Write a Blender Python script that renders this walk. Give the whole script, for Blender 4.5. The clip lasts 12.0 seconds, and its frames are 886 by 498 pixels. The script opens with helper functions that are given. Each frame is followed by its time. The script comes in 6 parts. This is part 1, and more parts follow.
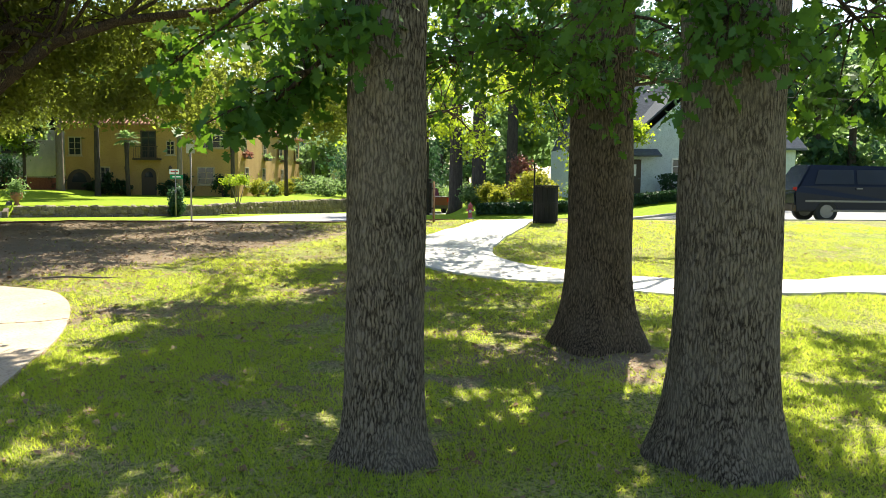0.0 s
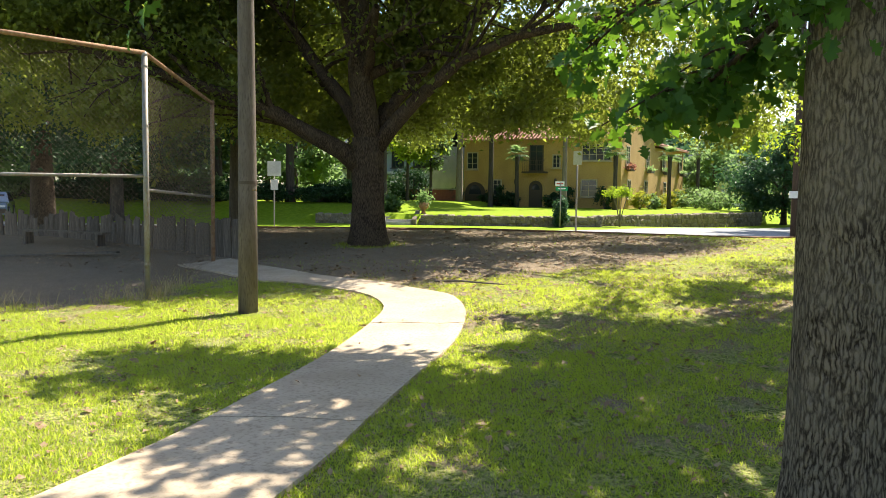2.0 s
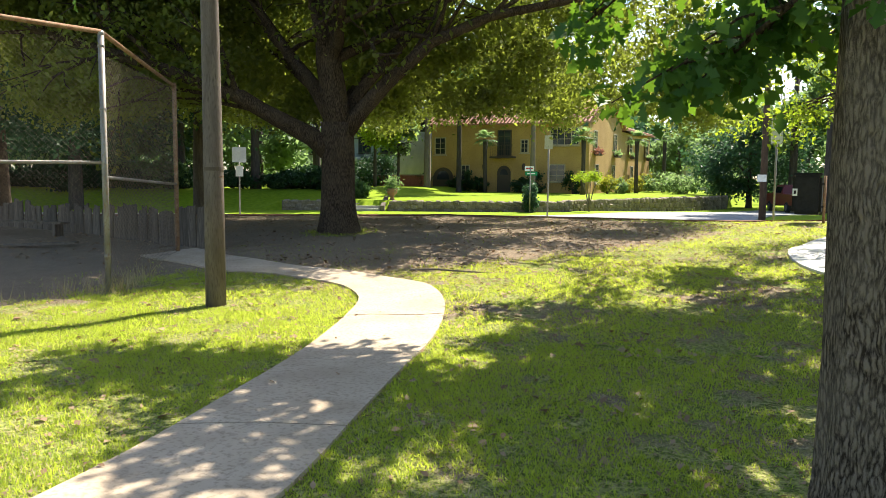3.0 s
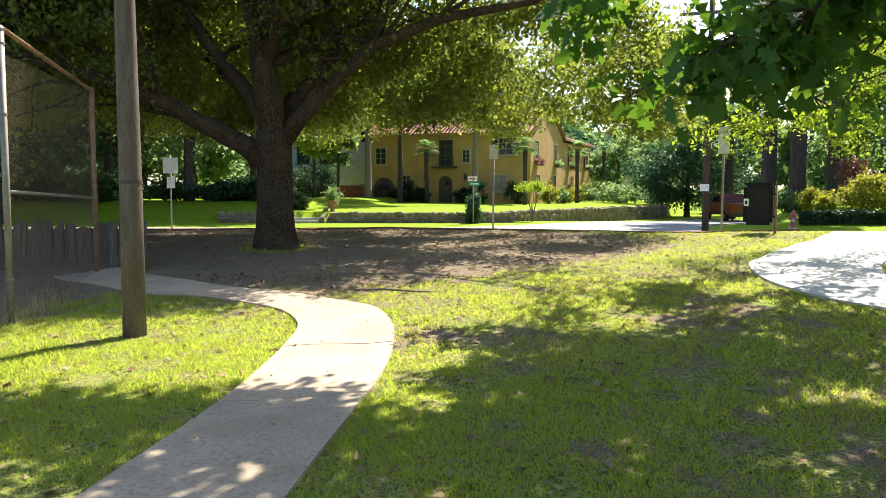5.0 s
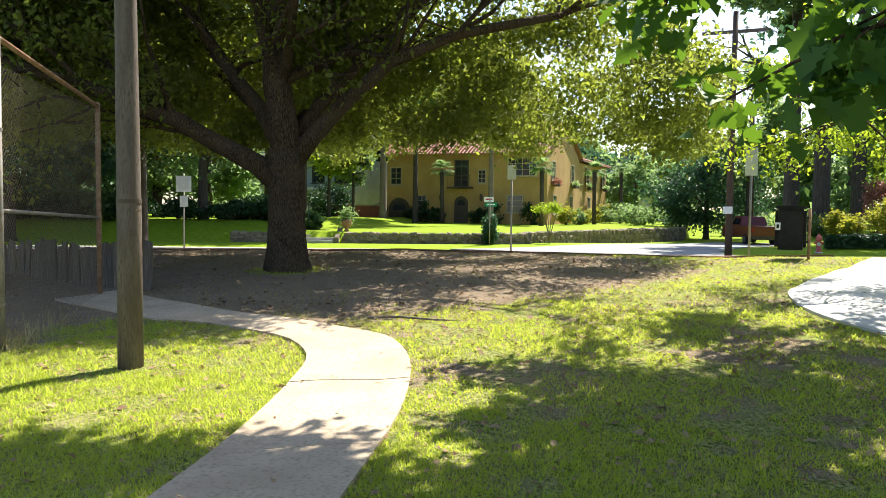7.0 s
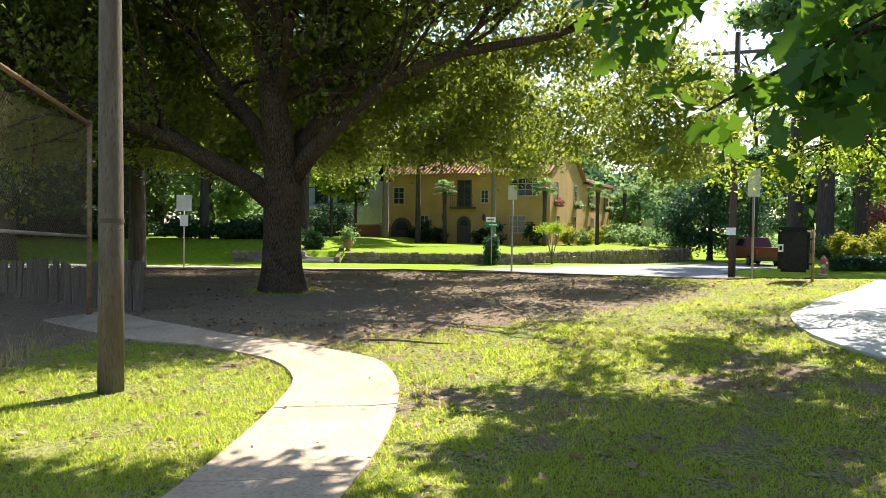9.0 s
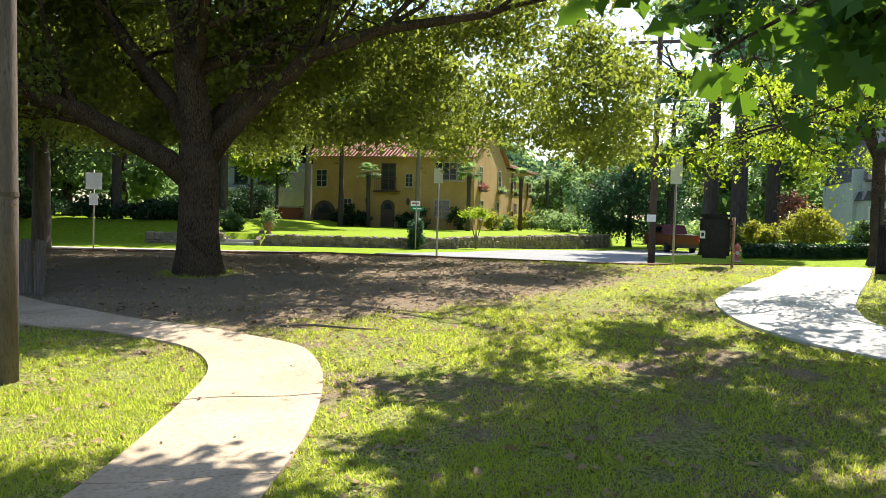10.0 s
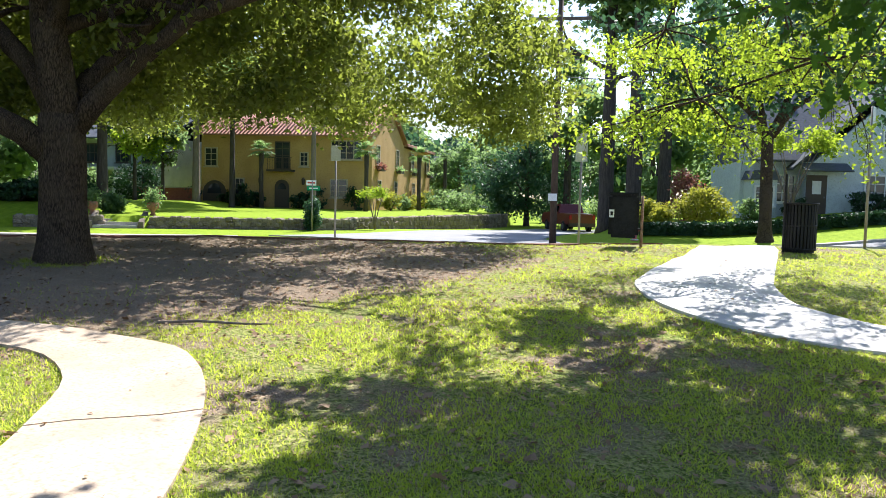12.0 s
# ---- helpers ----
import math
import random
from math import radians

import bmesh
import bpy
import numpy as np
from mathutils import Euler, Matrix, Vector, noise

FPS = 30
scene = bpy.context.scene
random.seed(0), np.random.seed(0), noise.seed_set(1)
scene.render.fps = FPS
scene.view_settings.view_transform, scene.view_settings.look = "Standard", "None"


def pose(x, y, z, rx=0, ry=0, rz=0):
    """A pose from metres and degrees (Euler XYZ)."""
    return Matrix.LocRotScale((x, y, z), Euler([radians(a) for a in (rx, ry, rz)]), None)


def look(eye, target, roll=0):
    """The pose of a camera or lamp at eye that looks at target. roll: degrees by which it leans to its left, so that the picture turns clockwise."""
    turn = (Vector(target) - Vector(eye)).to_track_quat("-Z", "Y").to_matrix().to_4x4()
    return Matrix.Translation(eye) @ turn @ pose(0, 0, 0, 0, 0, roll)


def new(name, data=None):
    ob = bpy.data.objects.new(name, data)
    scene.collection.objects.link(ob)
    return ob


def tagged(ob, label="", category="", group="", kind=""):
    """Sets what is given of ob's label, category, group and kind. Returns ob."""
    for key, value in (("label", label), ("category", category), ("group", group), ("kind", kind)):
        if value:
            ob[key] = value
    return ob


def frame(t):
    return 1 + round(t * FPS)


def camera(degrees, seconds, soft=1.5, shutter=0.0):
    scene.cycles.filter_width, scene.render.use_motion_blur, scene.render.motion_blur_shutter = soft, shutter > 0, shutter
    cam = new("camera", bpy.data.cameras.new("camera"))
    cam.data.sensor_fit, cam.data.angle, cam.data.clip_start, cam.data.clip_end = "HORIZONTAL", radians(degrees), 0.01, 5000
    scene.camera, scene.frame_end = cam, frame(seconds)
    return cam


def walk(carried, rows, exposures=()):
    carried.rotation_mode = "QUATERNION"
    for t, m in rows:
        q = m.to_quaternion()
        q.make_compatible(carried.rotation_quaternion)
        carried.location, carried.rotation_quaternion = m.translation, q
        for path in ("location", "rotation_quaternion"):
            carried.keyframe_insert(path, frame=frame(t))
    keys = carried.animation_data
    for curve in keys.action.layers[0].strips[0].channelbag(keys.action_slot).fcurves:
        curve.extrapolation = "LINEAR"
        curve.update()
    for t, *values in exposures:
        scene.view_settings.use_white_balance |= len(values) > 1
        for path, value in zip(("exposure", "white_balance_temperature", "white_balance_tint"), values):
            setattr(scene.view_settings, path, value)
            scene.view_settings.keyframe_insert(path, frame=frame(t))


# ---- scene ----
cam = camera(58.5, 12.0, 0.65)
EXPOSURES = [(0, 1.48, 6650, 7), (2, 1.48, 6600, 9), (4.5, 1.46, 6450, 10), (9.5, 1.36, 6400, 10), (10.8, 1.16, 6400, 11), (11.5, 1.16, 6400, 11), (12, 1.34, 5800, 15)]
PATH = [
    (0, (2.095, -0.167, 1.67), (2.038, 1.825, 1.501), 0.6),
    (0.5, (2.018, 0.083, 1.618), (1.549, 2.019, 1.433), 0.1),
    (1, (1.986, 0.2, 1.631), (1.145, 2.006, 1.453), 0.2),
    (1.5, (1.924, 0.34, 1.611), (0.89, 2.044, 1.445), 0.2),
    (2, (1.703, 0.5, 1.597), (0.751, 2.253, 1.45), 0.8),
    (2.5, (1.511, 0.628, 1.596), (0.634, 2.419, 1.436), 0.6),
    (2.7, (1.471, 0.676, 1.591), (0.593, 2.464, 1.417), 0.5),
    (4.3, (1.057, 1.376, 1.621), (0.263, 3.201, 1.424), 0.7),
    (4.5, (1.011, 1.42, 1.625), (0.258, 3.263, 1.441), 0.5),
    (5, (0.947, 1.534, 1.619), (0.207, 3.385, 1.463), 0.2),
    (5.5, (0.951, 1.731, 1.639), (0.163, 3.565, 1.503), -0.2),
    (6, (0.926, 1.866, 1.635), (0.097, 3.682, 1.519), 0.7),
    (6.5, (0.771, 2.011, 1.623), (-0.073, 3.82, 1.505), 0.9),
    (7, (0.64, 2.113, 1.639), (-0.135, 3.954, 1.533), 0.6),
    (9, (0.678, 2.368, 1.648), (-0.108, 4.206, 1.592), 0.8),
    (9.5, (0.676, 2.485, 1.628), (-0.105, 4.324, 1.55), 1.0),
    (10, (0.488, 2.685, 1.607), (-0.114, 4.59, 1.516), 1.6),
    (10.5, (0.318, 2.875, 1.606), (-0.155, 4.815, 1.504), 1.4),
    (11, (0.256, 3.108, 1.603), (-0.219, 5.046, 1.465), 0.3),
    (11.5, (0.219, 3.39, 1.617), (-0.247, 5.33, 1.475), 0.1),
    (12, (0.119, 3.633, 1.581), (-0.229, 5.598, 1.447), 1.4),
]
walk(cam, [(t, look(eye, target, roll)) for t, eye, target, roll in PATH], EXPOSURES)

# ---- light ----
SUN_EL, SUN_AZ = 50.0, 12.0      # degrees above the horizon; degrees from +y towards +x
world = bpy.data.worlds.new("sky")
scene.world = world
world.use_nodes = True
wn = world.node_tree.nodes
sky = wn.new("ShaderNodeTexSky")
sky.sky_type, sky.sun_disc = "NISHITA", False
sky.sun_elevation, sky.sun_rotation = radians(SUN_EL), radians(SUN_AZ)
wn["Background"].inputs["Strength"].default_value = 0.095
world.node_tree.links.new(sky.outputs[0], wn["Background"].inputs["Color"])
sun_data = bpy.data.lights.new("sun", "SUN")
sun_data.energy, sun_data.angle, sun_data.color = 5.0, radians(0.53), (1.0, 0.93, 0.80)
sun = new("sun", sun_data)
sun_way = Vector((math.sin(radians(SUN_AZ)) * math.cos(radians(SUN_EL)), math.cos(radians(SUN_AZ)) * math.cos(radians(SUN_EL)), math.sin(radians(SUN_EL))))
sun.matrix_world = look(sun_way * 200, (0, 0, 0))

rng = np.random.default_rng(7)


# ---- materials ----
def mat(name, c1, c2, scale=5.0, rough=0.8, bump=0.3, bump_scale=None, metal=0.0, c3=None, stretch=None, fine=6.0, bump_dist=0.01, spec=0.3, per_object=0.0):
    """Two colours mixed by coarse noise, a third by fine noise, and a bump."""
    m = bpy.data.materials.new(name)
    m.use_nodes = True
    n, l = m.node_tree.nodes, m.node_tree.links
    b = n["Principled BSDF"]
    b.inputs["Roughness"].default_value, b.inputs["Metallic"].default_value = rough, metal
    b.inputs["Specular IOR Level"].default_value = spec
    tc = n.new("ShaderNodeTexCoord")
    mp = n.new("ShaderNodeMapping")
    mp.inputs["Scale"].default_value = stretch or (1, 1, 1)
    l.new(tc.outputs["Object"], mp.inputs["Vector"])
    a = n.new("ShaderNodeTexNoise")
    a.inputs["Scale"].default_value, a.inputs["Detail"].default_value = scale, 6
    l.new(mp.outputs[0], a.inputs["Vector"])
    f = n.new("ShaderNodeTexNoise")
    f.inputs["Scale"].default_value, f.inputs["Detail"].default_value = scale * fine, 4
    l.new(mp.outputs[0], f.inputs["Vector"])
    ramp = n.new("ShaderNodeValToRGB")
    ramp.color_ramp.elements[0].position, ramp.color_ramp.elements[1].position = 0.35, 0.65
    ramp.color_ramp.elements[0].color, ramp.color_ramp.elements[1].color = (*c1, 1), (*c2, 1)
    l.new(a.outputs["Fac"], ramp.inputs["Fac"])
    out = ramp.outputs["Color"]
    r2 = n.new("ShaderNodeMapRange")
    r2.inputs["From Min"].default_value, r2.inputs["From Max"].default_value = 0.5, 0.72
    l.new(f.outputs["Fac"], r2.inputs["Value"])
    mix = n.new("ShaderNodeMix")
    mix.data_type = "RGBA"
    l.new(r2.outputs[0], mix.inputs["Factor"])
    l.new(out, mix.inputs["A"])
    mix.inputs["B"].default_value = (*(c3 or tuple(v * 0.72 for v in c1)), 1)
    out = mix.outputs["Result"]
    if per_object:
        info = n.new("ShaderNodeObjectInfo")
        hsv = n.new("ShaderNodeHueSaturation")
        mr = n.new("ShaderNodeMapRange")
        mr.inputs["To Min"].default_value, mr.inputs["To Max"].default_value = 1 - per_object, 1 + per_object
        l.new(info.outputs["Random"], mr.inputs["Value"])
        l.new(mr.outputs[0], hsv.inputs["Value"])
        l.new(out, hsv.inputs["Color"])
        out = hsv.outputs["Color"]
    l.new(out, b.inputs["Base Color"])
    if bump:
        bp = n.new("ShaderNodeBump")
        bp.inputs["Strength"].default_value, bp.inputs["Distance"].default_value = bump, bump_dist
        h = f
        if bump_scale:
            h = n.new("ShaderNodeTexNoise")
            h.inputs["Scale"].default_value, h.inputs["Detail"].default_value = bump_scale, 5
            l.new(mp.outputs[0], h.inputs["Vector"])
        l.new(h.outputs["Fac"], bp.inputs["Height"])
        l.new(bp.outputs[0], b.inputs["Normal"])
    return m


def leaf_mat(name, c1, c2, through_c, amount=0.45, rough=0.58):
    """Leaves: colour varies leaf by leaf, light comes through."""
    m = bpy.data.materials.new(name)
    m.use_nodes = True
    n, l = m.node_tree.nodes, m.node_tree.links
    b = n["Principled BSDF"]
    b.inputs["Roughness"].default_value = rough
    b.inputs["Specular IOR Level"].default_value = 0.22
    g = n.new("ShaderNodeNewGeometry")
    mix = n.new("ShaderNodeMix")
    mix.data_type = "RGBA"
    l.new(g.outputs["Random Per Island"], mix.inputs["Factor"])
    mix.inputs["A"].default_value, mix.inputs["B"].default_value = (*c1, 1), (*c2, 1)
    l.new(mix.outputs["Result"], b.inputs["Base Color"])
    tr = n.new("ShaderNodeBsdfTranslucent")
    mix2 = n.new("ShaderNodeMix")
    mix2.data_type = "RGBA"
    l.new(g.outputs["Random Per Island"], mix2.inputs["Factor"])
    mix2.inputs["A"].default_value = (*through_c, 1)
    mix2.inputs["B"].default_value = (*(v * 0.75 for v in through_c), 1)
    l.new(mix2.outputs["Result"], tr.inputs["Color"])
    sh = n.new("ShaderNodeMixShader")
    sh.inputs["Fac"].default_value = amount
    l.new(b.outputs[0], sh.inputs[1])
    l.new(tr.outputs[0], sh.inputs[2])
    l.new(sh.outputs[0], n["Material Output"].inputs["Surface"])
    return m


def bark_mat(name, c1, c2, c3, scale=1.0):
    """Furrowed bark: stretched cells with dark furrows between grey plates."""
    m = bpy.data.materials.new(name)
    m.use_nodes = True
    n, l = m.node_tree.nodes, m.node_tree.links
    b = n["Principled BSDF"]
    b.inputs["Roughness"].default_value = 0.95
    b.inputs["Specular IOR Level"].default_value = 0.1
    tc = n.new("ShaderNodeTexCoord")
    warp = n.new("ShaderNodeTexNoise")
    warp.inputs["Scale"].default_value, warp.inputs["Detail"].default_value = 9 * scale, 4
    l.new(tc.outputs["Object"], warp.inputs["Vector"])
    add = n.new("ShaderNodeVectorMath")
    add.operation = "MULTIPLY_ADD"
    l.new(warp.outputs["Color"], add.inputs[0])
    add.inputs[1].default_value = (0.04, 0.04, 0.09)
    l.new(tc.outputs["Object"], add.inputs[2])
    mp = n.new("ShaderNodeMapping")
    mp.inputs["Scale"].default_value = (46 * scale, 46 * scale, 9 * scale)
    l.new(add.outputs[0], mp.inputs["Vector"])
    cells = n.new("ShaderNodeTexVoronoi")
    cells.feature = "DISTANCE_TO_EDGE"
    cells.inputs["Scale"].default_value = 1.0
    l.new(mp.outputs[0], cells.inputs["Vector"])
    fine = n.new("ShaderNodeTexNoise")
    fine.inputs["Scale"].default_value, fine.inputs["Detail"].default_value, fine.inputs["Roughness"].default_value = 1.6, 5, 0.65
    l.new(mp.outputs[0], fine.inputs["Vector"])
    v = n.new("ShaderNodeMath")
    v.operation = "MULTIPLY_ADD"
    l.new(cells.outputs["Distance"], v.inputs[0])
    v.inputs[1].default_value = 0.8
    soft = n.new("ShaderNodeMath")
    soft.operation = "MULTIPLY"
    l.new(fine.outputs["Fac"], soft.inputs[0])
    soft.inputs[1].default_value = 0.85
    l.new(soft.outputs[0], v.inputs[2])
    r = n.new("ShaderNodeValToRGB")
    e = r.color_ramp.elements
    e[0].position, e[0].color = 0.40, (*c3, 1)
    e[1].position, e[1].color = 0.66, (*c1, 1)
    l.new(v.outputs[0], r.inputs["Fac"])
    big = n.new("ShaderNodeTexNoise")
    big.inputs["Scale"].default_value, big.inputs["Detail"].default_value = 3.0, 6
    l.new(tc.outputs["Object"], big.inputs["Vector"])
    mr = n.new("ShaderNodeMapRange")
    mr.inputs["From Min"].default_value, mr.inputs["From Max"].default_value = 0.42, 0.62
    mr.inputs["To Max"].default_value = 0.3
    l.new(big.outputs["Fac"], mr.inputs["Value"])
    mix = n.new("ShaderNodeMix")
    mix.data_type = "RGBA"
    l.new(mr.outputs[0], mix.inputs["Factor"])
    l.new(r.outputs["Color"], mix.inputs["A"])
    mix.inputs["B"].default_value = (*c2, 1)
    l.new(mix.outputs["Result"], b.inputs["Base Color"])
    grain = n.new("ShaderNodeTexNoise")
    grain.inputs["Scale"].default_value, grain.inputs["Detail"].default_value = 70, 4
    l.new(tc.outputs["Object"], grain.inputs["Vector"])
    h = n.new("ShaderNodeMath")
    h.operation = "MULTIPLY_ADD"
    l.new(grain.outputs["Fac"], h.inputs[0])
    h.inputs[1].default_value = 0.25
    l.new(v.outputs[0], h.inputs[2])
    bp = n.new("ShaderNodeBump")
    bp.inputs["Strength"].default_value, bp.inputs["Distance"].default_value = 1.0, 0.05
    l.new(h.outputs[0], bp.inputs["Height"])
    l.new(bp.outputs[0], b.inputs["Normal"])
    return m


def ground_mat():
    """Mown lawn with straw and bare spots; bare earth with litter in the shade of the big oak and on the ball field."""
    m = bpy.data.materials.new("lawn_and_earth")
    m.use_nodes = True
    n, l = m.node_tree.nodes, m.node_tree.links
    b = n["Principled BSDF"]
    b.inputs["Roughness"].default_value = 0.95
    b.inputs["Specular IOR Level"].default_value = 0.1
    tc = n.new("ShaderNodeTexCoord")

    def noise_tex(scale, detail=6):
        t = n.new("ShaderNodeTexNoise")
        t.inputs["Scale"].default_value, t.inputs["Detail"].default_value = scale, detail
        l.new(tc.outputs["Object"], t.inputs["Vector"])
        return t.outputs["Fac"]

    def ramp(fac, p0, p1, c0, c1):
        r = n.new("ShaderNodeValToRGB")
        r.color_ramp.elements[0].position, r.color_ramp.elements[1].position = p0, p1
        r.color_ramp.elements[0].color, r.color_ramp.elements[1].color = (*c0, 1), (*c1, 1)
        l.new(fac, r.inputs["Fac"])
        return r.outputs["Color"]

    def mixed(fac, a, b_):
        x = n.new("ShaderNodeMix")
        x.data_type = "RGBA"
        l.new(fac, x.inputs["Factor"])
        l.new(a, x.inputs["A"])
        l.new(b_, x.inputs["B"])
        return x.outputs["Result"]

    grass = mixed(noise_tex(2.2), ramp(noise_tex(60), 0.40, 0.60, (0.045, 0.085, 0.012), (0.25, 0.34, 0.035)), ramp(noise_tex(26), 0.40, 0.60, (0.07, 0.075, 0.022), (0.44, 0.38, 0.18)))
    earth = mixed(noise_tex(3.0), ramp(noise_tex(45), 0.36, 0.66, (0.080, 0.057, 0.039), (0.25, 0.185, 0.125)), ramp(noise_tex(80), 0.40, 0.62, (0.11, 0.083, 0.055), (0.46, 0.37, 0.26)))
    at = n.new("ShaderNodeAttribute")
    at.attribute_name = "bare"
    s = n.new("ShaderNodeMath")
    s.operation = "ADD"
    l.new(at.outputs["Fac"], s.inputs[0])
    k = n.new("ShaderNodeMath")
    k.operation = "MULTIPLY_ADD"
    l.new(noise_tex(1.5, 9), k.inputs[0])
    k.inputs[1].default_value, k.inputs[2].default_value = 1.5, -0.75
    l.new(k.outputs[0], s.inputs[1])
    mr = n.new("ShaderNodeMapRange")
    mr.inputs["From Min"].default_value, mr.inputs["From Max"].default_value = 0.34, 0.56
    l.new(s.outputs[0], mr.inputs["Value"])
    lush = n.new("ShaderNodeMapRange")
    lush.inputs["From Min"].default_value, lush.inputs["From Max"].default_value = -0.05, -0.5
    l.new(at.outputs["Fac"], lush.inputs["Value"])
    thick = ramp(noise_tex(5.0), 0.3, 0.7, (0.15, 0.235, 0.010), (0.25, 0.335, 0.018))
    l.new(mixed(lush.outputs[0], mixed(mr.outputs[0], grass, earth), thick), b.inputs["Base Color"])
    bp = n.new("ShaderNodeBump")
    bp.inputs["Strength"].default_value, bp.inputs["Distance"].default_value = 0.7, 0.03
    l.new(noise_tex(40), bp.inputs["Height"])
    l.new(bp.outputs[0], b.inputs["Normal"])
    return m


def plain(name, c, rough=0.6, metal=0.0, spec=0.4):
    return mat(name, c, tuple(min(1, v * 1.12) for v in c), 14, rough, 0.08, None, metal, tuple(v * 0.85 for v in c), spec=spec)


def glass_mat(name, c=(0.03, 0.035, 0.04)):
    m = bpy.data.materials.new(name)
    m.use_nodes = True
    b = m.node_tree.nodes["Principled BSDF"]
    b.inputs["Base Color"].default_value = (*c, 1)
    b.inputs["Roughness"].default_value = 0.08
    b.inputs["Specular IOR Level"].default_value = 0.7
    return m


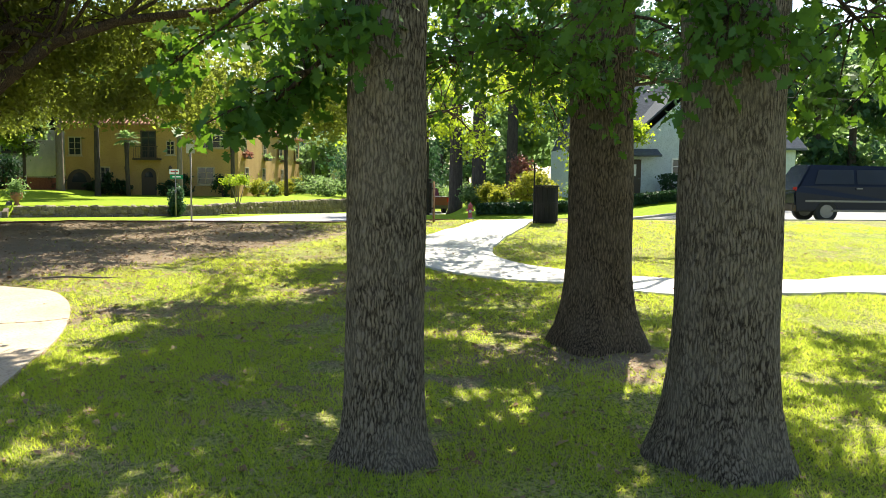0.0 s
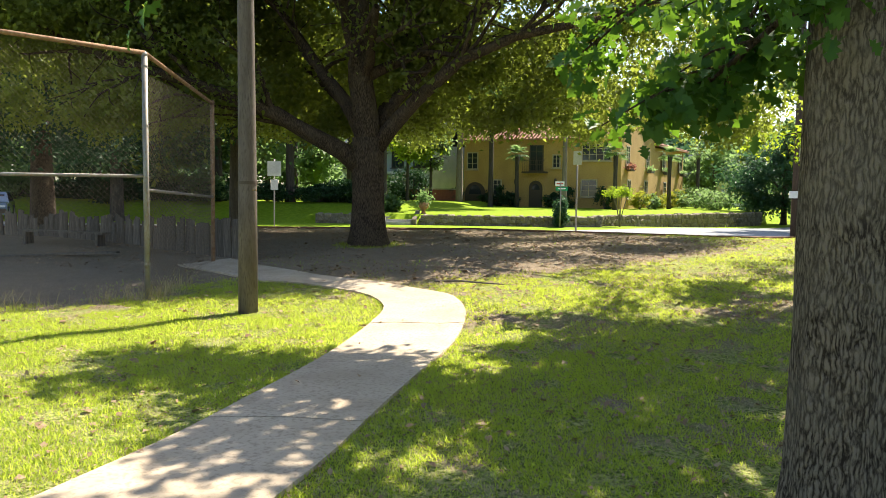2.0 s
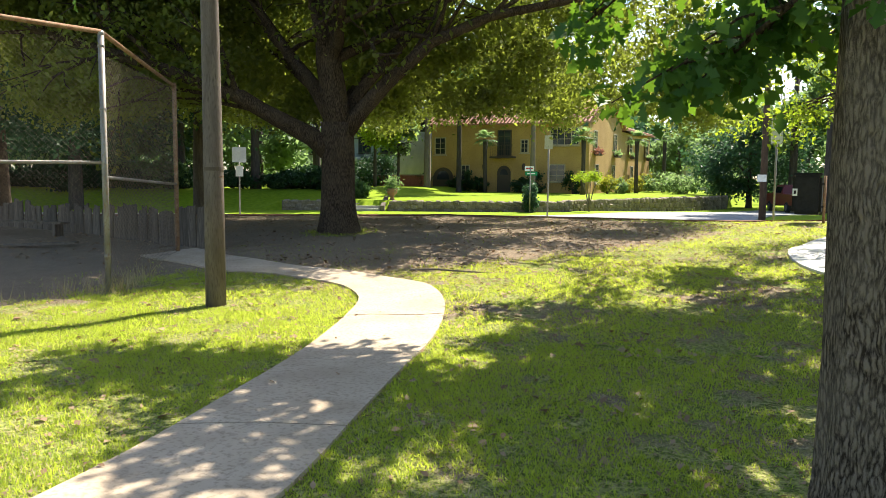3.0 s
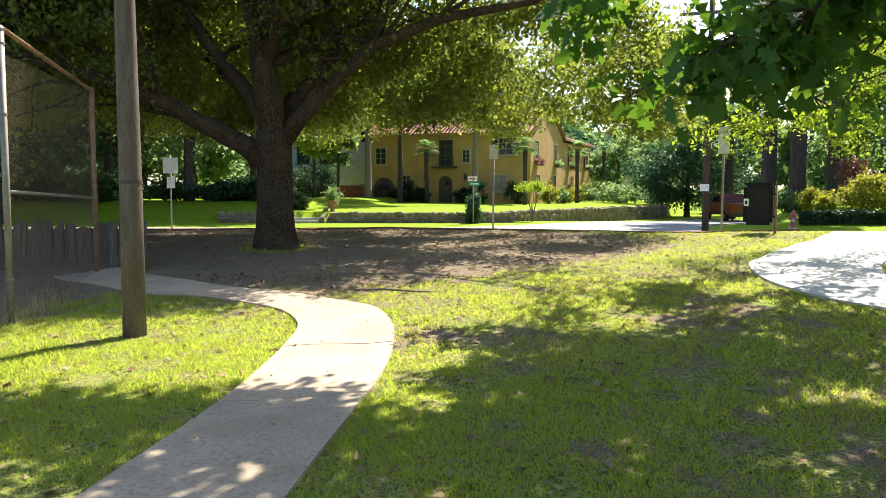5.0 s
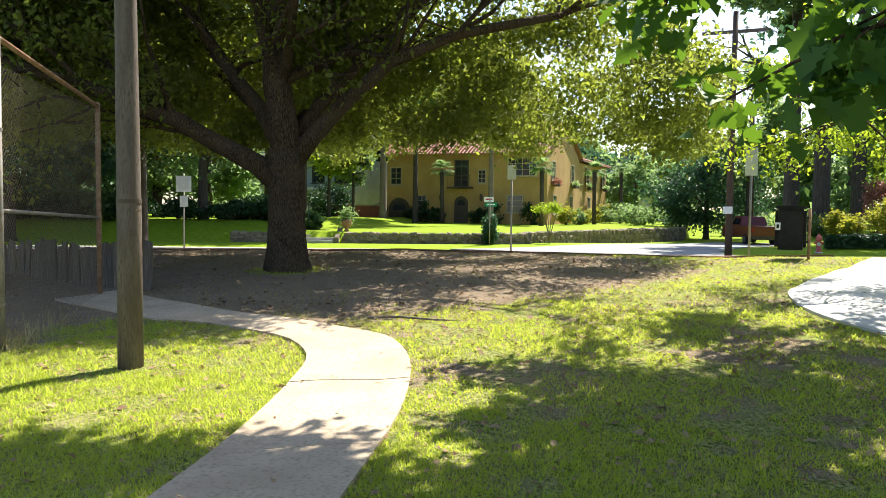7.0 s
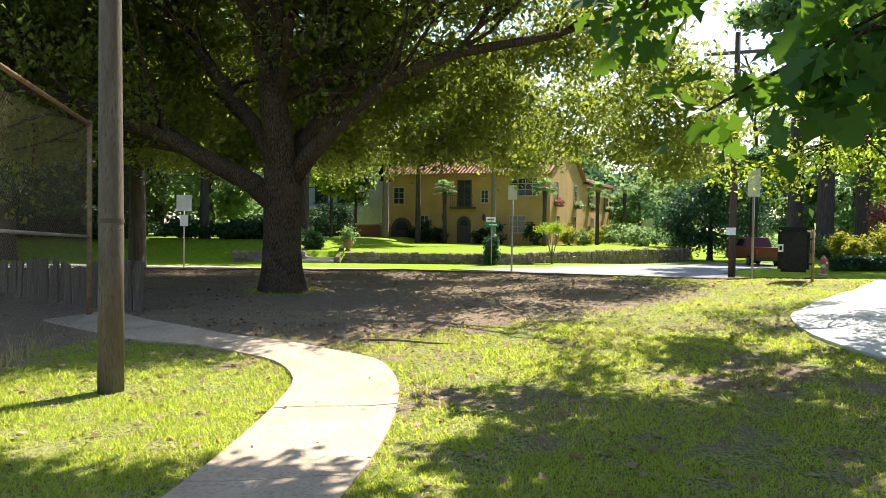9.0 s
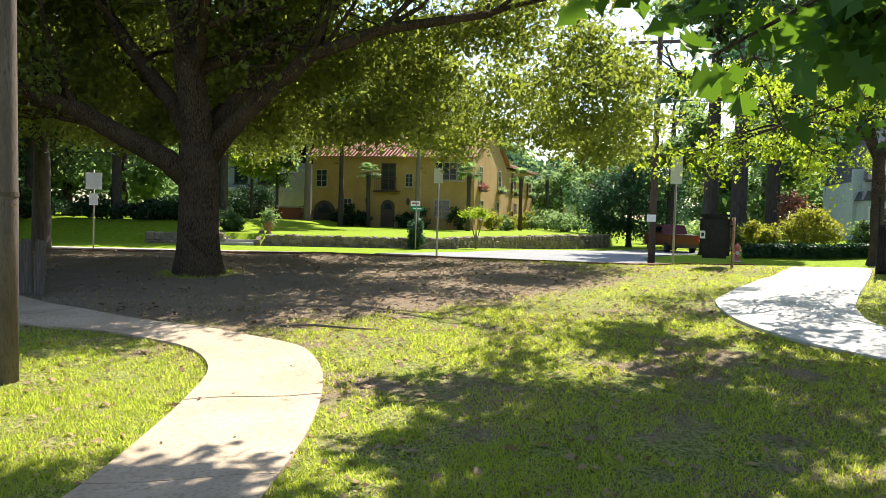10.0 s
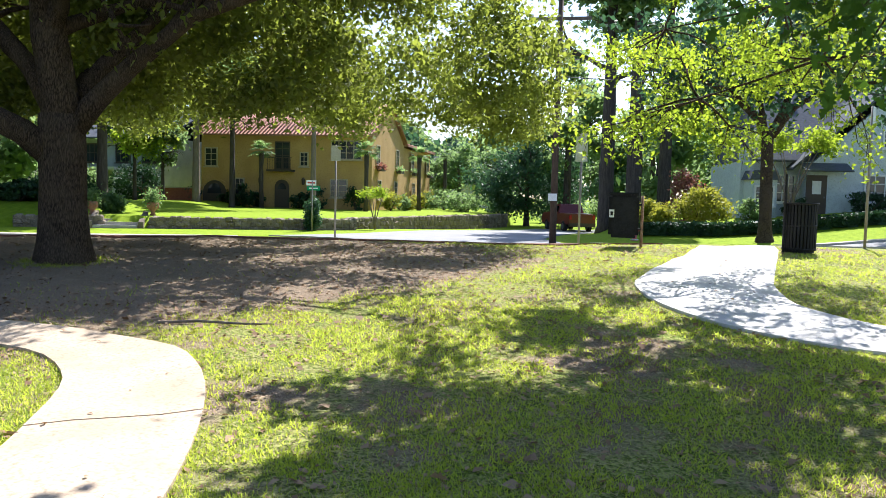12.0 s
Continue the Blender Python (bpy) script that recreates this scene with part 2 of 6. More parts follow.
M = dict(
    ground=ground_mat(),
    concrete=mat("walk_concrete", (0.41, 0.32, 0.225), (0.51, 0.41, 0.30), 1.6, 0.9, 0.35, 60, 0, (0.30, 0.23, 0.16), fine=20, bump_dist=0.004, per_object=0.06),
    concrete_new=mat("pale_concrete", (0.52, 0.50, 0.475), (0.60, 0.58, 0.55), 1.8, 0.9, 0.3, 60, 0, (0.44, 0.425, 0.40), fine=20, bump_dist=0.004, per_object=0.05),
    kerb=mat("kerb_concrete", (0.36, 0.33, 0.29), (0.46, 0.43, 0.38), 3, 0.9, 0.4, None, 0, (0.25, 0.22, 0.19), fine=10),
    # rim kerb's shade is put into this dark brown colour
    edge_shaded=mat("shaded_edging", (0.12, 0.055, 0.04), (0.18, 0.085, 0.06), 6, 0.9, 0.4, per_object=0.2),
    road=mat("street_surface", (0.22, 0.22, 0.22), (0.27, 0.268, 0.265), 0.7, 0.9, 0.4, 90, 0, (0.18, 0.18, 0.18), fine=60, bump_dist=0.006),
    bark=bark_mat("oak_bark", (0.30, 0.245, 0.185), (0.33, 0.28, 0.22), (0.045, 0.034, 0.025), 1.15),
    bark_dark=bark_mat("dark_oak_bark", (0.125, 0.088, 0.060), (0.14, 0.105, 0.07), (0.026, 0.019, 0.013), 0.9),
    bark_brown=bark_mat("brown_oak_bark", (0.19, 0.14, 0.095), (0.21, 0.165, 0.115), (0.035, 0.026, 0.018), 0.95),
    bark_far=mat("far_bark", (0.05, 0.04, 0.033), (0.09, 0.074, 0.062), 4, 0.95, 0.6, None, 0, (0.04, 0.03, 0.024), (3, 3, 0.5), bump_dist=0.03),
    bark_pale=mat("pale_bark", (0.15, 0.12, 0.095), (0.21, 0.17, 0.14), 5, 0.95, 0.5, None, 0, (0.15, 0.11, 0.09), (3, 3, 0.6), bump_dist=0.02),
    leaf_oak=leaf_mat("oak_leaves", (0.045, 0.070, 0.020), (0.10, 0.118, 0.036), (0.37, 0.44, 0.055), 0.52),
    leaf_near=leaf_mat("near_oak_leaves", (0.025, 0.075, 0.015), (0.05, 0.12, 0.025), (0.19, 0.36, 0.025), 0.36),
    leaf_lime=leaf_mat("lime_leaves", (0.07, 0.14, 0.012), (0.13, 0.20, 0.025), (0.46, 0.60, 0.035), 0.55),
    leaf_far=leaf_mat("far_leaves", (0.040, 0.085, 0.030), (0.08, 0.14, 0.055), (0.34, 0.50, 0.17), 0.5),
    leaf_blue=leaf_mat("blue_green_leaves", (0.030, 0.075, 0.042), (0.06, 0.115, 0.06), (0.09, 0.20, 0.08), 0.3),
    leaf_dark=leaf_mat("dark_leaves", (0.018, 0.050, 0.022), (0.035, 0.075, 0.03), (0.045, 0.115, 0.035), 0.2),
    leaf_bush=leaf_mat("bush_leaves", (0.09, 0.13, 0.018), (0.22, 0.235, 0.03), (0.50, 0.50, 0.05), 0.42),
    leaf_red=leaf_mat("red_maple_leaves", (0.16, 0.06, 0.05), (0.30, 0.14, 0.11), (0.42, 0.18, 0.12), 0.35),
    blade=leaf_mat("grass_blades", (0.045, 0.115, 0.013), (0.28, 0.36, 0.05), (0.74, 0.85, 0.09), 0.58, 0.6),
    straw=leaf_mat("dry_grass", (0.30, 0.24, 0.10), (0.52, 0.44, 0.24), (0.40, 0.33, 0.14), 0.3, 0.7),
    litter=leaf_mat("dry_leaves", (0.22, 0.13, 0.075), (0.42, 0.30, 0.19), (0.25, 0.15, 0.07), 0.2, 0.8),
    pole=mat("weathered_pole", (0.095, 0.074, 0.061), (0.145, 0.118, 0.10), 6, 0.7, 0.5, None, 0, (0.07, 0.054, 0.044), (2, 2, 0.35), bump_dist=0.006),
    pole_dark=mat("creosoted_pole", (0.065, 0.042, 0.030), (0.095, 0.066, 0.048), 6, 0.85, 0.5, None, 0, (0.045, 0.03, 0.022), (2, 2, 0.35), bump_dist=0.006),
    galv=mat("galvanised_steel", (0.22, 0.205, 0.185), (0.32, 0.30, 0.275), 9, 0.6, 0.15, None, 0.5, (0.25, 0.18, 0.12), (1, 1, 0.4)),
    rust=mat("rusty_pipe", (0.26, 0.14, 0.075), (0.36, 0.24, 0.15), 12, 0.85, 0.3, None, 0.2, (0.16, 0.075, 0.04)),
    plank=mat("grey_planks", (0.085, 0.068, 0.052), (0.17, 0.14, 0.11), 3, 0.9, 0.5, None, 0, (0.06, 0.048, 0.038), (6, 6, 0.6), per_object=0.25),
    stucco=mat("yellow_stucco", (0.43, 0.27, 0.095), (0.50, 0.325, 0.12), 0.8, 0.9, 0.4, 40, 0, (0.36, 0.22, 0.075), fine=12),
    tile=mat("clay_tiles", (0.34, 0.15, 0.105), (0.44, 0.24, 0.17), 5, 0.8, 0.3, None, 0, (0.24, 0.10, 0.075)),
    # white house walls: their shade is put into a darker paint colour
    painted=mat("white_paint_in_shade", (0.36, 0.39, 0.37), (0.45, 0.47, 0.45), 1.5, 0.85, 0.2, None, 0, (0.44, 0.46, 0.44)),
    white=mat("white_paint", (0.74, 0.73, 0.70), (0.80, 0.79, 0.76), 3, 0.7, 0.1, None, 0, (0.66, 0.65, 0.62)),
    tan=mat("tan_window_paint", (0.40, 0.33, 0.22), (0.48, 0.40, 0.28), 3, 0.8, 0.1),
    # white cottage paint, greyed so the colour carries the front's shade
    cottage=mat("shaded_cottage_white", (0.50, 0.55, 0.57), (0.57, 0.62, 0.64), 3, 0.8, 0.1),
    slate=mat("grey_shingles", (0.085, 0.095, 0.11), (0.12, 0.13, 0.15), 4, 0.9, 0.5, None, 0, (0.06, 0.066, 0.078), (1, 1, 4), spec=0.05),
    stone=mat("rough_stone", (0.17, 0.135, 0.10), (0.29, 0.235, 0.175), 4, 0.95, 0.6, None, 0, (0.09, 0.075, 0.055), bump_dist=0.03, per_object=0.3),
    redbrick=mat("red_brick", (0.26, 0.085, 0.06), (0.34, 0.12, 0.085), 9, 0.9, 0.4),
    black=mat("black_paint", (0.012, 0.012, 0.013), (0.02, 0.02, 0.021), 8, 0.6, 0.1, None, 0, (0.025, 0.025, 0.025), spec=0.15),
    sign_back=mat("sign_metal", (0.50, 0.52, 0.52), (0.60, 0.62, 0.62), 5, 0.45, 0.05, None, 0.5, (0.42, 0.43, 0.42)),
    sign_white=plain("sign_white", (0.75, 0.75, 0.73)),
    sign_green=plain("sign_green", (0.0, 0.22, 0.09)),
    sign_red=plain("sign_red", (0.42, 0.05, 0.04)),
    hyd=mat("hydrant_red", (0.50, 0.10, 0.10), (0.62, 0.16, 0.15), 9, 0.5, 0.1),
    silver=plain("hydrant_silver", (0.55, 0.53, 0.52), 0.4),
    darkglass=glass_mat("window_glass"),
    trim=plain("dark_trim", (0.07, 0.05, 0.035)),
    carblue=plain("car_navy", (0.004, 0.007, 0.020), 0.25, 0.0, 0.22),
    carsilver=plain("car_silver_blue", (0.30, 0.38, 0.48), 0.25, 0.5, 0.6),
    carred=plain("car_red", (0.14, 0.016, 0.016), 0.3, 0.1, 0.6),
    tyre=plain("tyre_rubber", (0.02, 0.02, 0.02), 0.85),
    chrome=plain("wheel_metal", (0.16, 0.16, 0.17), 0.35, 0.7),
    lamp=plain("lamp_clear", (0.7, 0.7, 0.68), 0.15),
    taillight=plain("tail_lamp_red", (0.4, 0.02, 0.02), 0.25),
    wire_rust=plain("rusted_wire", (0.15, 0.108, 0.075), 0.8),
    wire=plain("cable_black", (0.03, 0.03, 0.03), 0.6),
    pot=mat("terracotta", (0.32, 0.15, 0.09), (0.4, 0.2, 0.12), 8, 0.85, 0.2),
)


# ---- building blocks ----
def part(name, bm, material, parent=None, label="", smooth=False):
    me = bpy.data.meshes.new(name)
    bm.to_mesh(me)
    bm.free()
    return part_mesh(name, me, material, parent, label, smooth)


def part_mesh(name, me, material, parent=None, label="", smooth=False):
    me.materials.append(material)
    if smooth:
        me.polygons.foreach_set("use_smooth", [True] * len(me.polygons))
    ob = new(name, me)
    ob.parent = parent
    if label:
        ob["label"] = label
    return ob


def thing(name, x, y, z, rz=0.0, label="", category="", group="", kind=""):
    e = new(name)
    e.matrix_world = pose(x, y, z, 0, 0, rz)
    e.empty_display_size = 0.2
    return tagged(e, label, category, group, kind)


def box(sx, sy, sz, x=0, y=0, z=0, bevel=0.0, bm=None, rot=None):
    """A box of that size whose base centre is at x, y, z."""
    one = bm or bmesh.new()
    m = Matrix.Translation((x, y, z + sz / 2)) @ (rot or Matrix.Identity(4)) @ Matrix.Diagonal((sx, sy, sz, 1))
    made = bmesh.ops.create_cube(one, size=1.0, matrix=m)
    if bevel:
        edges = list({e for v in made["verts"] for e in v.link_edges})
        bmesh.ops.bevel(one, geom=edges, offset=bevel, segments=2, affect="EDGES")
    return one


def tube(points, radii, sides=8, bm=None, jitter=0.0, cap=True):
    """A tapered tube along points."""
    one = bm or bmesh.new()
    pts = [Vector(p) for p in points]
    rings = []
    up0 = None
    for i, p in enumerate(pts):
        a = (pts[min(i + 1, len(pts) - 1)] - pts[max(i - 1, 0)]).normalized()
        ref = up0 if up0 is not None else (Vector((1, 0, 0)) if abs(a.x) < 0.9 else Vector((0, 1, 0)))
        u = (ref - a * ref.dot(a)).normalized()
        up0 = u
        w = a.cross(u)
        r = radii[i] if hasattr(radii, "__len__") else radii
        rings.append([one.verts.new(p + (u * math.cos(k * math.tau / sides) + w * math.sin(k * math.tau / sides)) * r * (1 + (random.uniform(-jitter, jitter) if jitter else 0))) for k in range(sides)])
    for a, b in zip(rings, rings[1:]):
        for k in range(sides):
            one.faces.new((a[k], a[(k + 1) % sides], b[(k + 1) % sides], b[k]))
    if cap:
        one.faces.new(rings[0][::-1])
        one.faces.new(rings[-1])
    return one


def lathe(profile, sides=20, bm=None, origin=(0, 0, 0)):
    """A solid of revolution about z from (radius, height) pairs."""
    return tube([(origin[0], origin[1], origin[2] + z + i * 1e-5) for i, (r, z) in enumerate(profile)], [max(r, 1e-4) for r, z in profile], sides, bm)


def prism(outline, depth, axis="y", bm=None):
    """Extrudes a flat outline of (u, v) pairs: u along x (or y), v along z, centred in depth."""
    one = bm or bmesh.new()
    def at(u, v, d):
        return (u, d, v) if axis == "y" else (d, u, v)
    a = [one.verts.new(at(u, v, -depth / 2)) for u, v in outline]
    b = [one.verts.new(at(u, v, depth / 2)) for u, v in outline]
    one.faces.new(a)
    one.faces.new(b[::-1])
    for i in range(len(a)):
        j = (i + 1) % len(a)
        one.faces.new((a[j], a[i], b[i], b[j]))
    bmesh.ops.recalc_face_normals(one, faces=one.faces[:])
    return one


def quads_mesh(name, co, n_per=4):
    """Many separate n-gons from an array of corner places."""
    co = np.asarray(co, dtype=np.float32).reshape(-1, 3)
    k = len(co) // n_per
    me = bpy.data.meshes.new(name)
    me.vertices.add(len(co))
    me.vertices.foreach_set("co", co.ravel())
    me.loops.add(len(co))
    me.loops.foreach_set("vertex_index", np.arange(len(co), dtype=np.int32))
    me.polygons.add(k)
    me.polygons.foreach_set("loop_start", np.arange(0, len(co), n_per, dtype=np.int32))
    me.update(calc_edges=True)
    return me


def unit(v):
    return v / np.maximum(np.linalg.norm(v, axis=-1, keepdims=True), 1e-9)


def leaves(name, centres, size, droop=0.35, flat=0.5, tilt=1.0):
    """One bent quad a leaf, in random turns, mostly facing up."""
    k = len(centres)
    nrm = unit(rng.normal(size=(k, 3)) * np.array([tilt, tilt, flat * tilt]) + np.array([0, 0, 0.9]))
    d = rng.normal(size=(k, 3))
    d = unit(d - nrm * (d * nrm).sum(-1, keepdims=True))
    s = np.cross(nrm, d)
    ln = size * rng.uniform(0.7, 1.35, (k, 1))
    wd = ln * rng.uniform(0.28, 0.42, (k, 1))
    tip = centres + d * ln * 0.55 - np.array([0, 0, 1]) * ln * droop * 0.5
    base = centres - d * ln * 0.55
    mid = centres + nrm * ln * 0.10
    co = np.stack([base, mid + s * wd, tip, mid - s * wd], 1)
    return quads_mesh(name, co)


def clumped(k, centres, spread):
    """k places gathered round the given centres."""
    c = np.asarray(centres)
    return c[rng.integers(0, len(c), k)] + rng.normal(size=(k, 3)) * np.asarray(spread)


def in_ellipsoid(k, radii, shell=0.35):
    d = unit(rng.normal(size=(k, 3)))
    r = rng.uniform(shell, 1, (k, 1)) ** 0.45
    return d * r * np.asarray(radii)


# ---- lie of the land ----
EDGE_X = [-90, -40, -30, -22, -14, -8, -4, 0, 3, 10, 60, 120]
EDGE_Y = [-8, 8, 11.5, 14.8, 18.0, 20.1, 20.75, 21.1, 21.4, 22.2, 28, 36]
RISE_S, RISE_Z = [-40, 0, 7.5, 9, 11.5, 14, 19.5, 60], [0, 0, 0.03, 0.075, 0.23, 0.38, 0.54, 0.58]


def sstep(a, b, x):
    t = np.clip((x - a) / (b - a), 0, 1)
    return t * t * (3 - 2 * t)


# house lawn: inside the retaining wall's line
WALL = [(-46.0, 26.0), (-30.0, 33.0), (-13.0, 40.4), (-11.8, 44.0), (-10.1, 50.3), (-5.8, 64.0)]


def edge_y(x):
    return np.interp(x, EDGE_X, EDGE_Y)


def behind_wall(x, y):
    """Metres behind the retaining wall, towards the yellow house."""
    front = (y - np.interp(x, [p[0] for p in WALL[:3]], [p[1] for p in WALL[:3]])) * 0.92
    side = (np.interp(y, [p[1] for p in WALL[2:]], [p[0] for p in WALL[2:]]) - x)
    return np.minimum(front, side)


def land(x, y):
    x, y = np.asarray(x, float), np.asarray(y, float)
    z = np.interp(y + 0.1 * x, RISE_S, RISE_Z) + 0.14 * sstep(-2, 4, x) * sstep(11, 18.5, y)
    e = y - edge_y(x)
    low = np.interp(x, [-60, -10, 6, 9, 14], [-0.35, -0.28, -0.24, -0.05, 0.46])
    z = z + (low - z) * sstep(0.1, 3.0, e) * (e > 0)
    z = z + 0.05 * sstep(14.3, 14.7, e)
    b = behind_wall(x, y)
    # the side street falls away gently
    z = z - 0.45 * sstep(40, 60, y) * (1 - sstep(0.5, 2.5, x)) * (b <= 0.05)
    lawn = 0.31 + 0.09 * sstep(0, 14, b)
    bank = -0.22 + 1.0 * sstep(0, 5, b)
    f = sstep(-25.0, -26.5, x)
    z = np.where(b > 0.05, lawn * (1 - f) + bank * f, z)
    # the ground right of the side street climbs gently to the cottage
    r = sstep(0, 11, y - 36.5) * sstep(0.8, 3.5, x)
    z = z + 0.75 * r
    bump = 0.018 * np.sin(x * 1.7 + 0.6 * y) * np.sin(y * 1.3 - 0.4 * x) + 0.01 * np.sin(x * 4.1 + y * 3.3)
    return z + bump * (e < 0)


def lz(x, y):
    return float(land(x, y))


def bare(x, y):
    """How bare the earth is, 0 to 1."""
    e = y - edge_y(x)
    # oak's bare circle, stretched along the park's edge
    u = np.hypot((x + 8.5) / 9.2, (y - 15.6) / 6.0)
    oak = (1 - sstep(0.62, 1.12, u)) * (1 - sstep(-3.4, -1.4, x - (y - 13.7) * 0.64))
    field = sstep(-6.2, -8.6, x + 0.35 * (y - 8)) * sstep(3.5, 6.0, y + 0.25 * x) * (y < 15)
    strip = 0.24 * np.exp(-((y - 10.9 - 0.75 * (x + 3.6)) / 1.0) ** 2) * (x > -5) * (x < 1)
    spot = 0.40 * np.exp(-(((x + 1.9) / 1.3) ** 2 + ((y - 9.3) / 0.8) ** 2)) + 0.5 * np.exp(-(((x - 3.4) / 1.2) ** 2 + ((y - 7.2) / 0.9) ** 2)) + 0.38 * np.exp(-(((x - 0.9) / 1.2) ** 2 + ((y - 11.0) / 1.2) ** 2)) + 0.26 * np.exp(-(((x - 1.2) / 2.2) ** 2 + ((y - 7.0) / 2.6) ** 2))
    rim = 0.30 * np.exp(-((e + 1.2) / 1.4) ** 2)
    base = 0.19 + np.clip(oak + field + strip + spot + rim, 0, 1) * 0.9
    return np.where(e > 3.2, -0.5, np.where(e > 0.3, 0.0, np.clip(base, 0, 1)))


def axis_steps(spans):
    out = []
    for a, b, s in spans:
        out += list(np.arange(a, b, s))
    return np.array(out + [spans[-1][1]])


gx = axis_steps([(-900, -120, 60), (-120, -40, 5), (-40, -16, 1.0), (-16, 10, 0.3), (10, 40, 1.0), (40, 120, 5), (120, 900, 60)])
gy = axis_steps([(-400, -40, 40), (-40, -4, 3), (-4, 24, 0.3), (24, 68, 0.5), (68, 80, 2), (80, 200, 10), (200, 1200, 80)])
GX, GY = np.meshgrid(gx, gy)
GZ = land(GX, GY)
gme = bpy.data.meshes.new("ground")
nx, ny = len(gx), len(gy)
idx = np.arange(nx * ny).reshape(ny, nx)
gme.from_pydata(np.stack([GX, GY, GZ], -1).reshape(-1, 3).tolist(), [], np.stack([idx[:-1, :-1], idx[:-1, 1:], idx[1:, 1:], idx[1:, :-1]], -1).reshape(-1, 4).tolist())
ga = gme.attributes.new("bare", "FLOAT", "POINT")
ga.data.foreach_set("value", bare(GX, GY).ravel().astype(np.float32))
ground = part_mesh("ground", gme, M["ground"], None, "", True)
tagged(ground, "sunlit mown park lawn with bare brown earth under trees", "ground", "", "structure")


def ribbon(left, right, name, material, thick, lift, base=None, label="", cols=4):
    """A flat strip between two lines of equal length, laid on the land."""
    bm = bmesh.new()
    tops, lows = [], []
    for (ax, ay), (bx, by) in zip(left, right):
        row = []
        for k in range(cols + 1):
            u = k / cols
            x, y = ax + (bx - ax) * u, ay + (by - ay) * u
            row.append((x, y, (lz(x, y) if base is None else base) + lift))
        tops.append([bm.verts.new(p) for p in row])
        lows.append([bm.verts.new((p[0], p[1], p[2] - thick)) for p in row])
    for a, b, c, d in zip(tops, tops[1:], lows, lows[1:]):
        for k in range(cols):
            bm.faces.new((a[k], a[k + 1], b[k + 1], b[k]))
        bm.faces.new((a[0], b[0], d[0], c[0]))
        bm.faces.new((b[cols], a[cols], c[cols], d[cols]))
    bm.faces.new([*tops[0][::-1], *lows[0]])
    bm.faces.new([*tops[-1], *lows[-1][::-1]])
    bmesh.ops.recalc_face_normals(bm, faces=bm.faces[:])
    return part(name, bm, material, None, label)


def smooth_line(points, step):
    """Points resampled along a Catmull-Rom line."""
    p = [Vector((*q, 0)) for q in points]
    p = [p[0] * 2 - p[1]] + p + [p[-1] * 2 - p[-2]]
    out = []
    for a, b, c, d in zip(p, p[1:], p[2:], p[3:]):
        k = max(2, int((c - b).length / step))
        for i in range(k):
            t = i / k
            out.append(0.5 * ((2 * b) + (c - a) * t + (2 * a - 5 * b + 4 * c - d) * t * t + (3 * b - a - 3 * c + d) * t ** 3))
    out.append(p[-2])
    return [(v.x, v.y) for v in out]


def slabs(left, right, every, name, material, walk_label, lift=0.03):
    """A concrete walk cast in slabs with open joints, each a child of the walk."""
    top = thing(name, 0, 0, 0, 0, walk_label, "path", "", "structure")
    n = len(left)
    i = 0
    while i < n - 1:
        j = min(i + every, n - 1)
        if n - 1 - j < 3:
            j = n - 1
        la, ra = list(left[i:j + 1]), list(right[i:j + 1])

        def pulled(line, back):
            (x0, y0), (x1, y1) = (line[0], line[1]) if not back else (line[-1], line[-2])
            d = math.hypot(x1 - x0, y1 - y0) or 1
            q = (x0 + (x1 - x0) / d * 0.007, y0 + (y1 - y0) / d * 0.007)
            return q
        la[0], ra[0], la[-1], ra[-1] = pulled(la, 0), pulled(ra, 0), pulled(la, 1), pulled(ra, 1)
        s = ribbon(la, ra, "slab", material, 0.09, lift + random.uniform(-0.004, 0.004))
        s.parent = top
        i = j
    return top


# the winding walk under the camera
walk_l = smooth_line([(-1.25, -3.0), (-1.55, 0.0), (-1.80, 2.4), (-2.0, 3.5), (-2.3, 4.67), (-2.63, 6.0), (-3.09, 7.4), (-3.58, 8.66), (-3.94, 9.25), (-4.45, 9.74), (-5.0, 9.98), (-5.7, 10.15), (-6.7, 10.2), (-8.2, 10.5), (-9.6, 11.0)], 0.27)
walk_r = smooth_line([(-0.20, -3.0), (-0.50, 0.0), (-0.75, 2.6), (-0.95, 3.8), (-1.3, 5.05), (-1.66, 6.4), (-2.12, 7.85), (-2.56, 8.95), (-3.0, 9.68), (-3.55, 10.25), (-4.4, 10.6), (-5.4, 10.78), (-6.4, 11.08), (-7.9, 11.45), (-9.2, 11.95)], 0.27)
k = min(len(walk_l), len(walk_r))


def resample(line, k):
    c = np.array(line)
    s = np.r_[0, np.cumsum(np.linalg.norm(np.diff(c, axis=0), axis=1))]
    t = np.linspace(0, s[-1], k)
    return list(zip(np.interp(t, s, c[:, 0]), np.interp(t, s, c[:, 1])))


slabs(resample(walk_l, 61), resample(walk_r, 61), 6, "footpath", M["concrete"], "worn tan concrete footpath winding over the lawn")
# the pale walk from the kerb that forks beside the bins
p2_l = smooth_line([(2.55, 20.7), (1.88, 18.2), (1.15, 16.1), (0.86, 14.9), (0.84, 14.1), (1.08, 13.1), (1.55, 12.25), (2.2, 11.75), (3.5, 11.05), (4.6, 10.5), (6.4, 10.4), (8.0, 10.65), (14, 11.8)], 0.25)
p2_r = smooth_line([(3.95, 20.7), (3.7, 19.2), (3.08, 16.6), (2.66, 14.8), (2.58, 14.0), (2.6, 13.45), (2.85, 12.9), (3.2, 12.45), (3.9, 11.95), (4.8, 11.5), (6.6, 11.38), (8.4, 11.9), (14, 13.2)], 0.25)
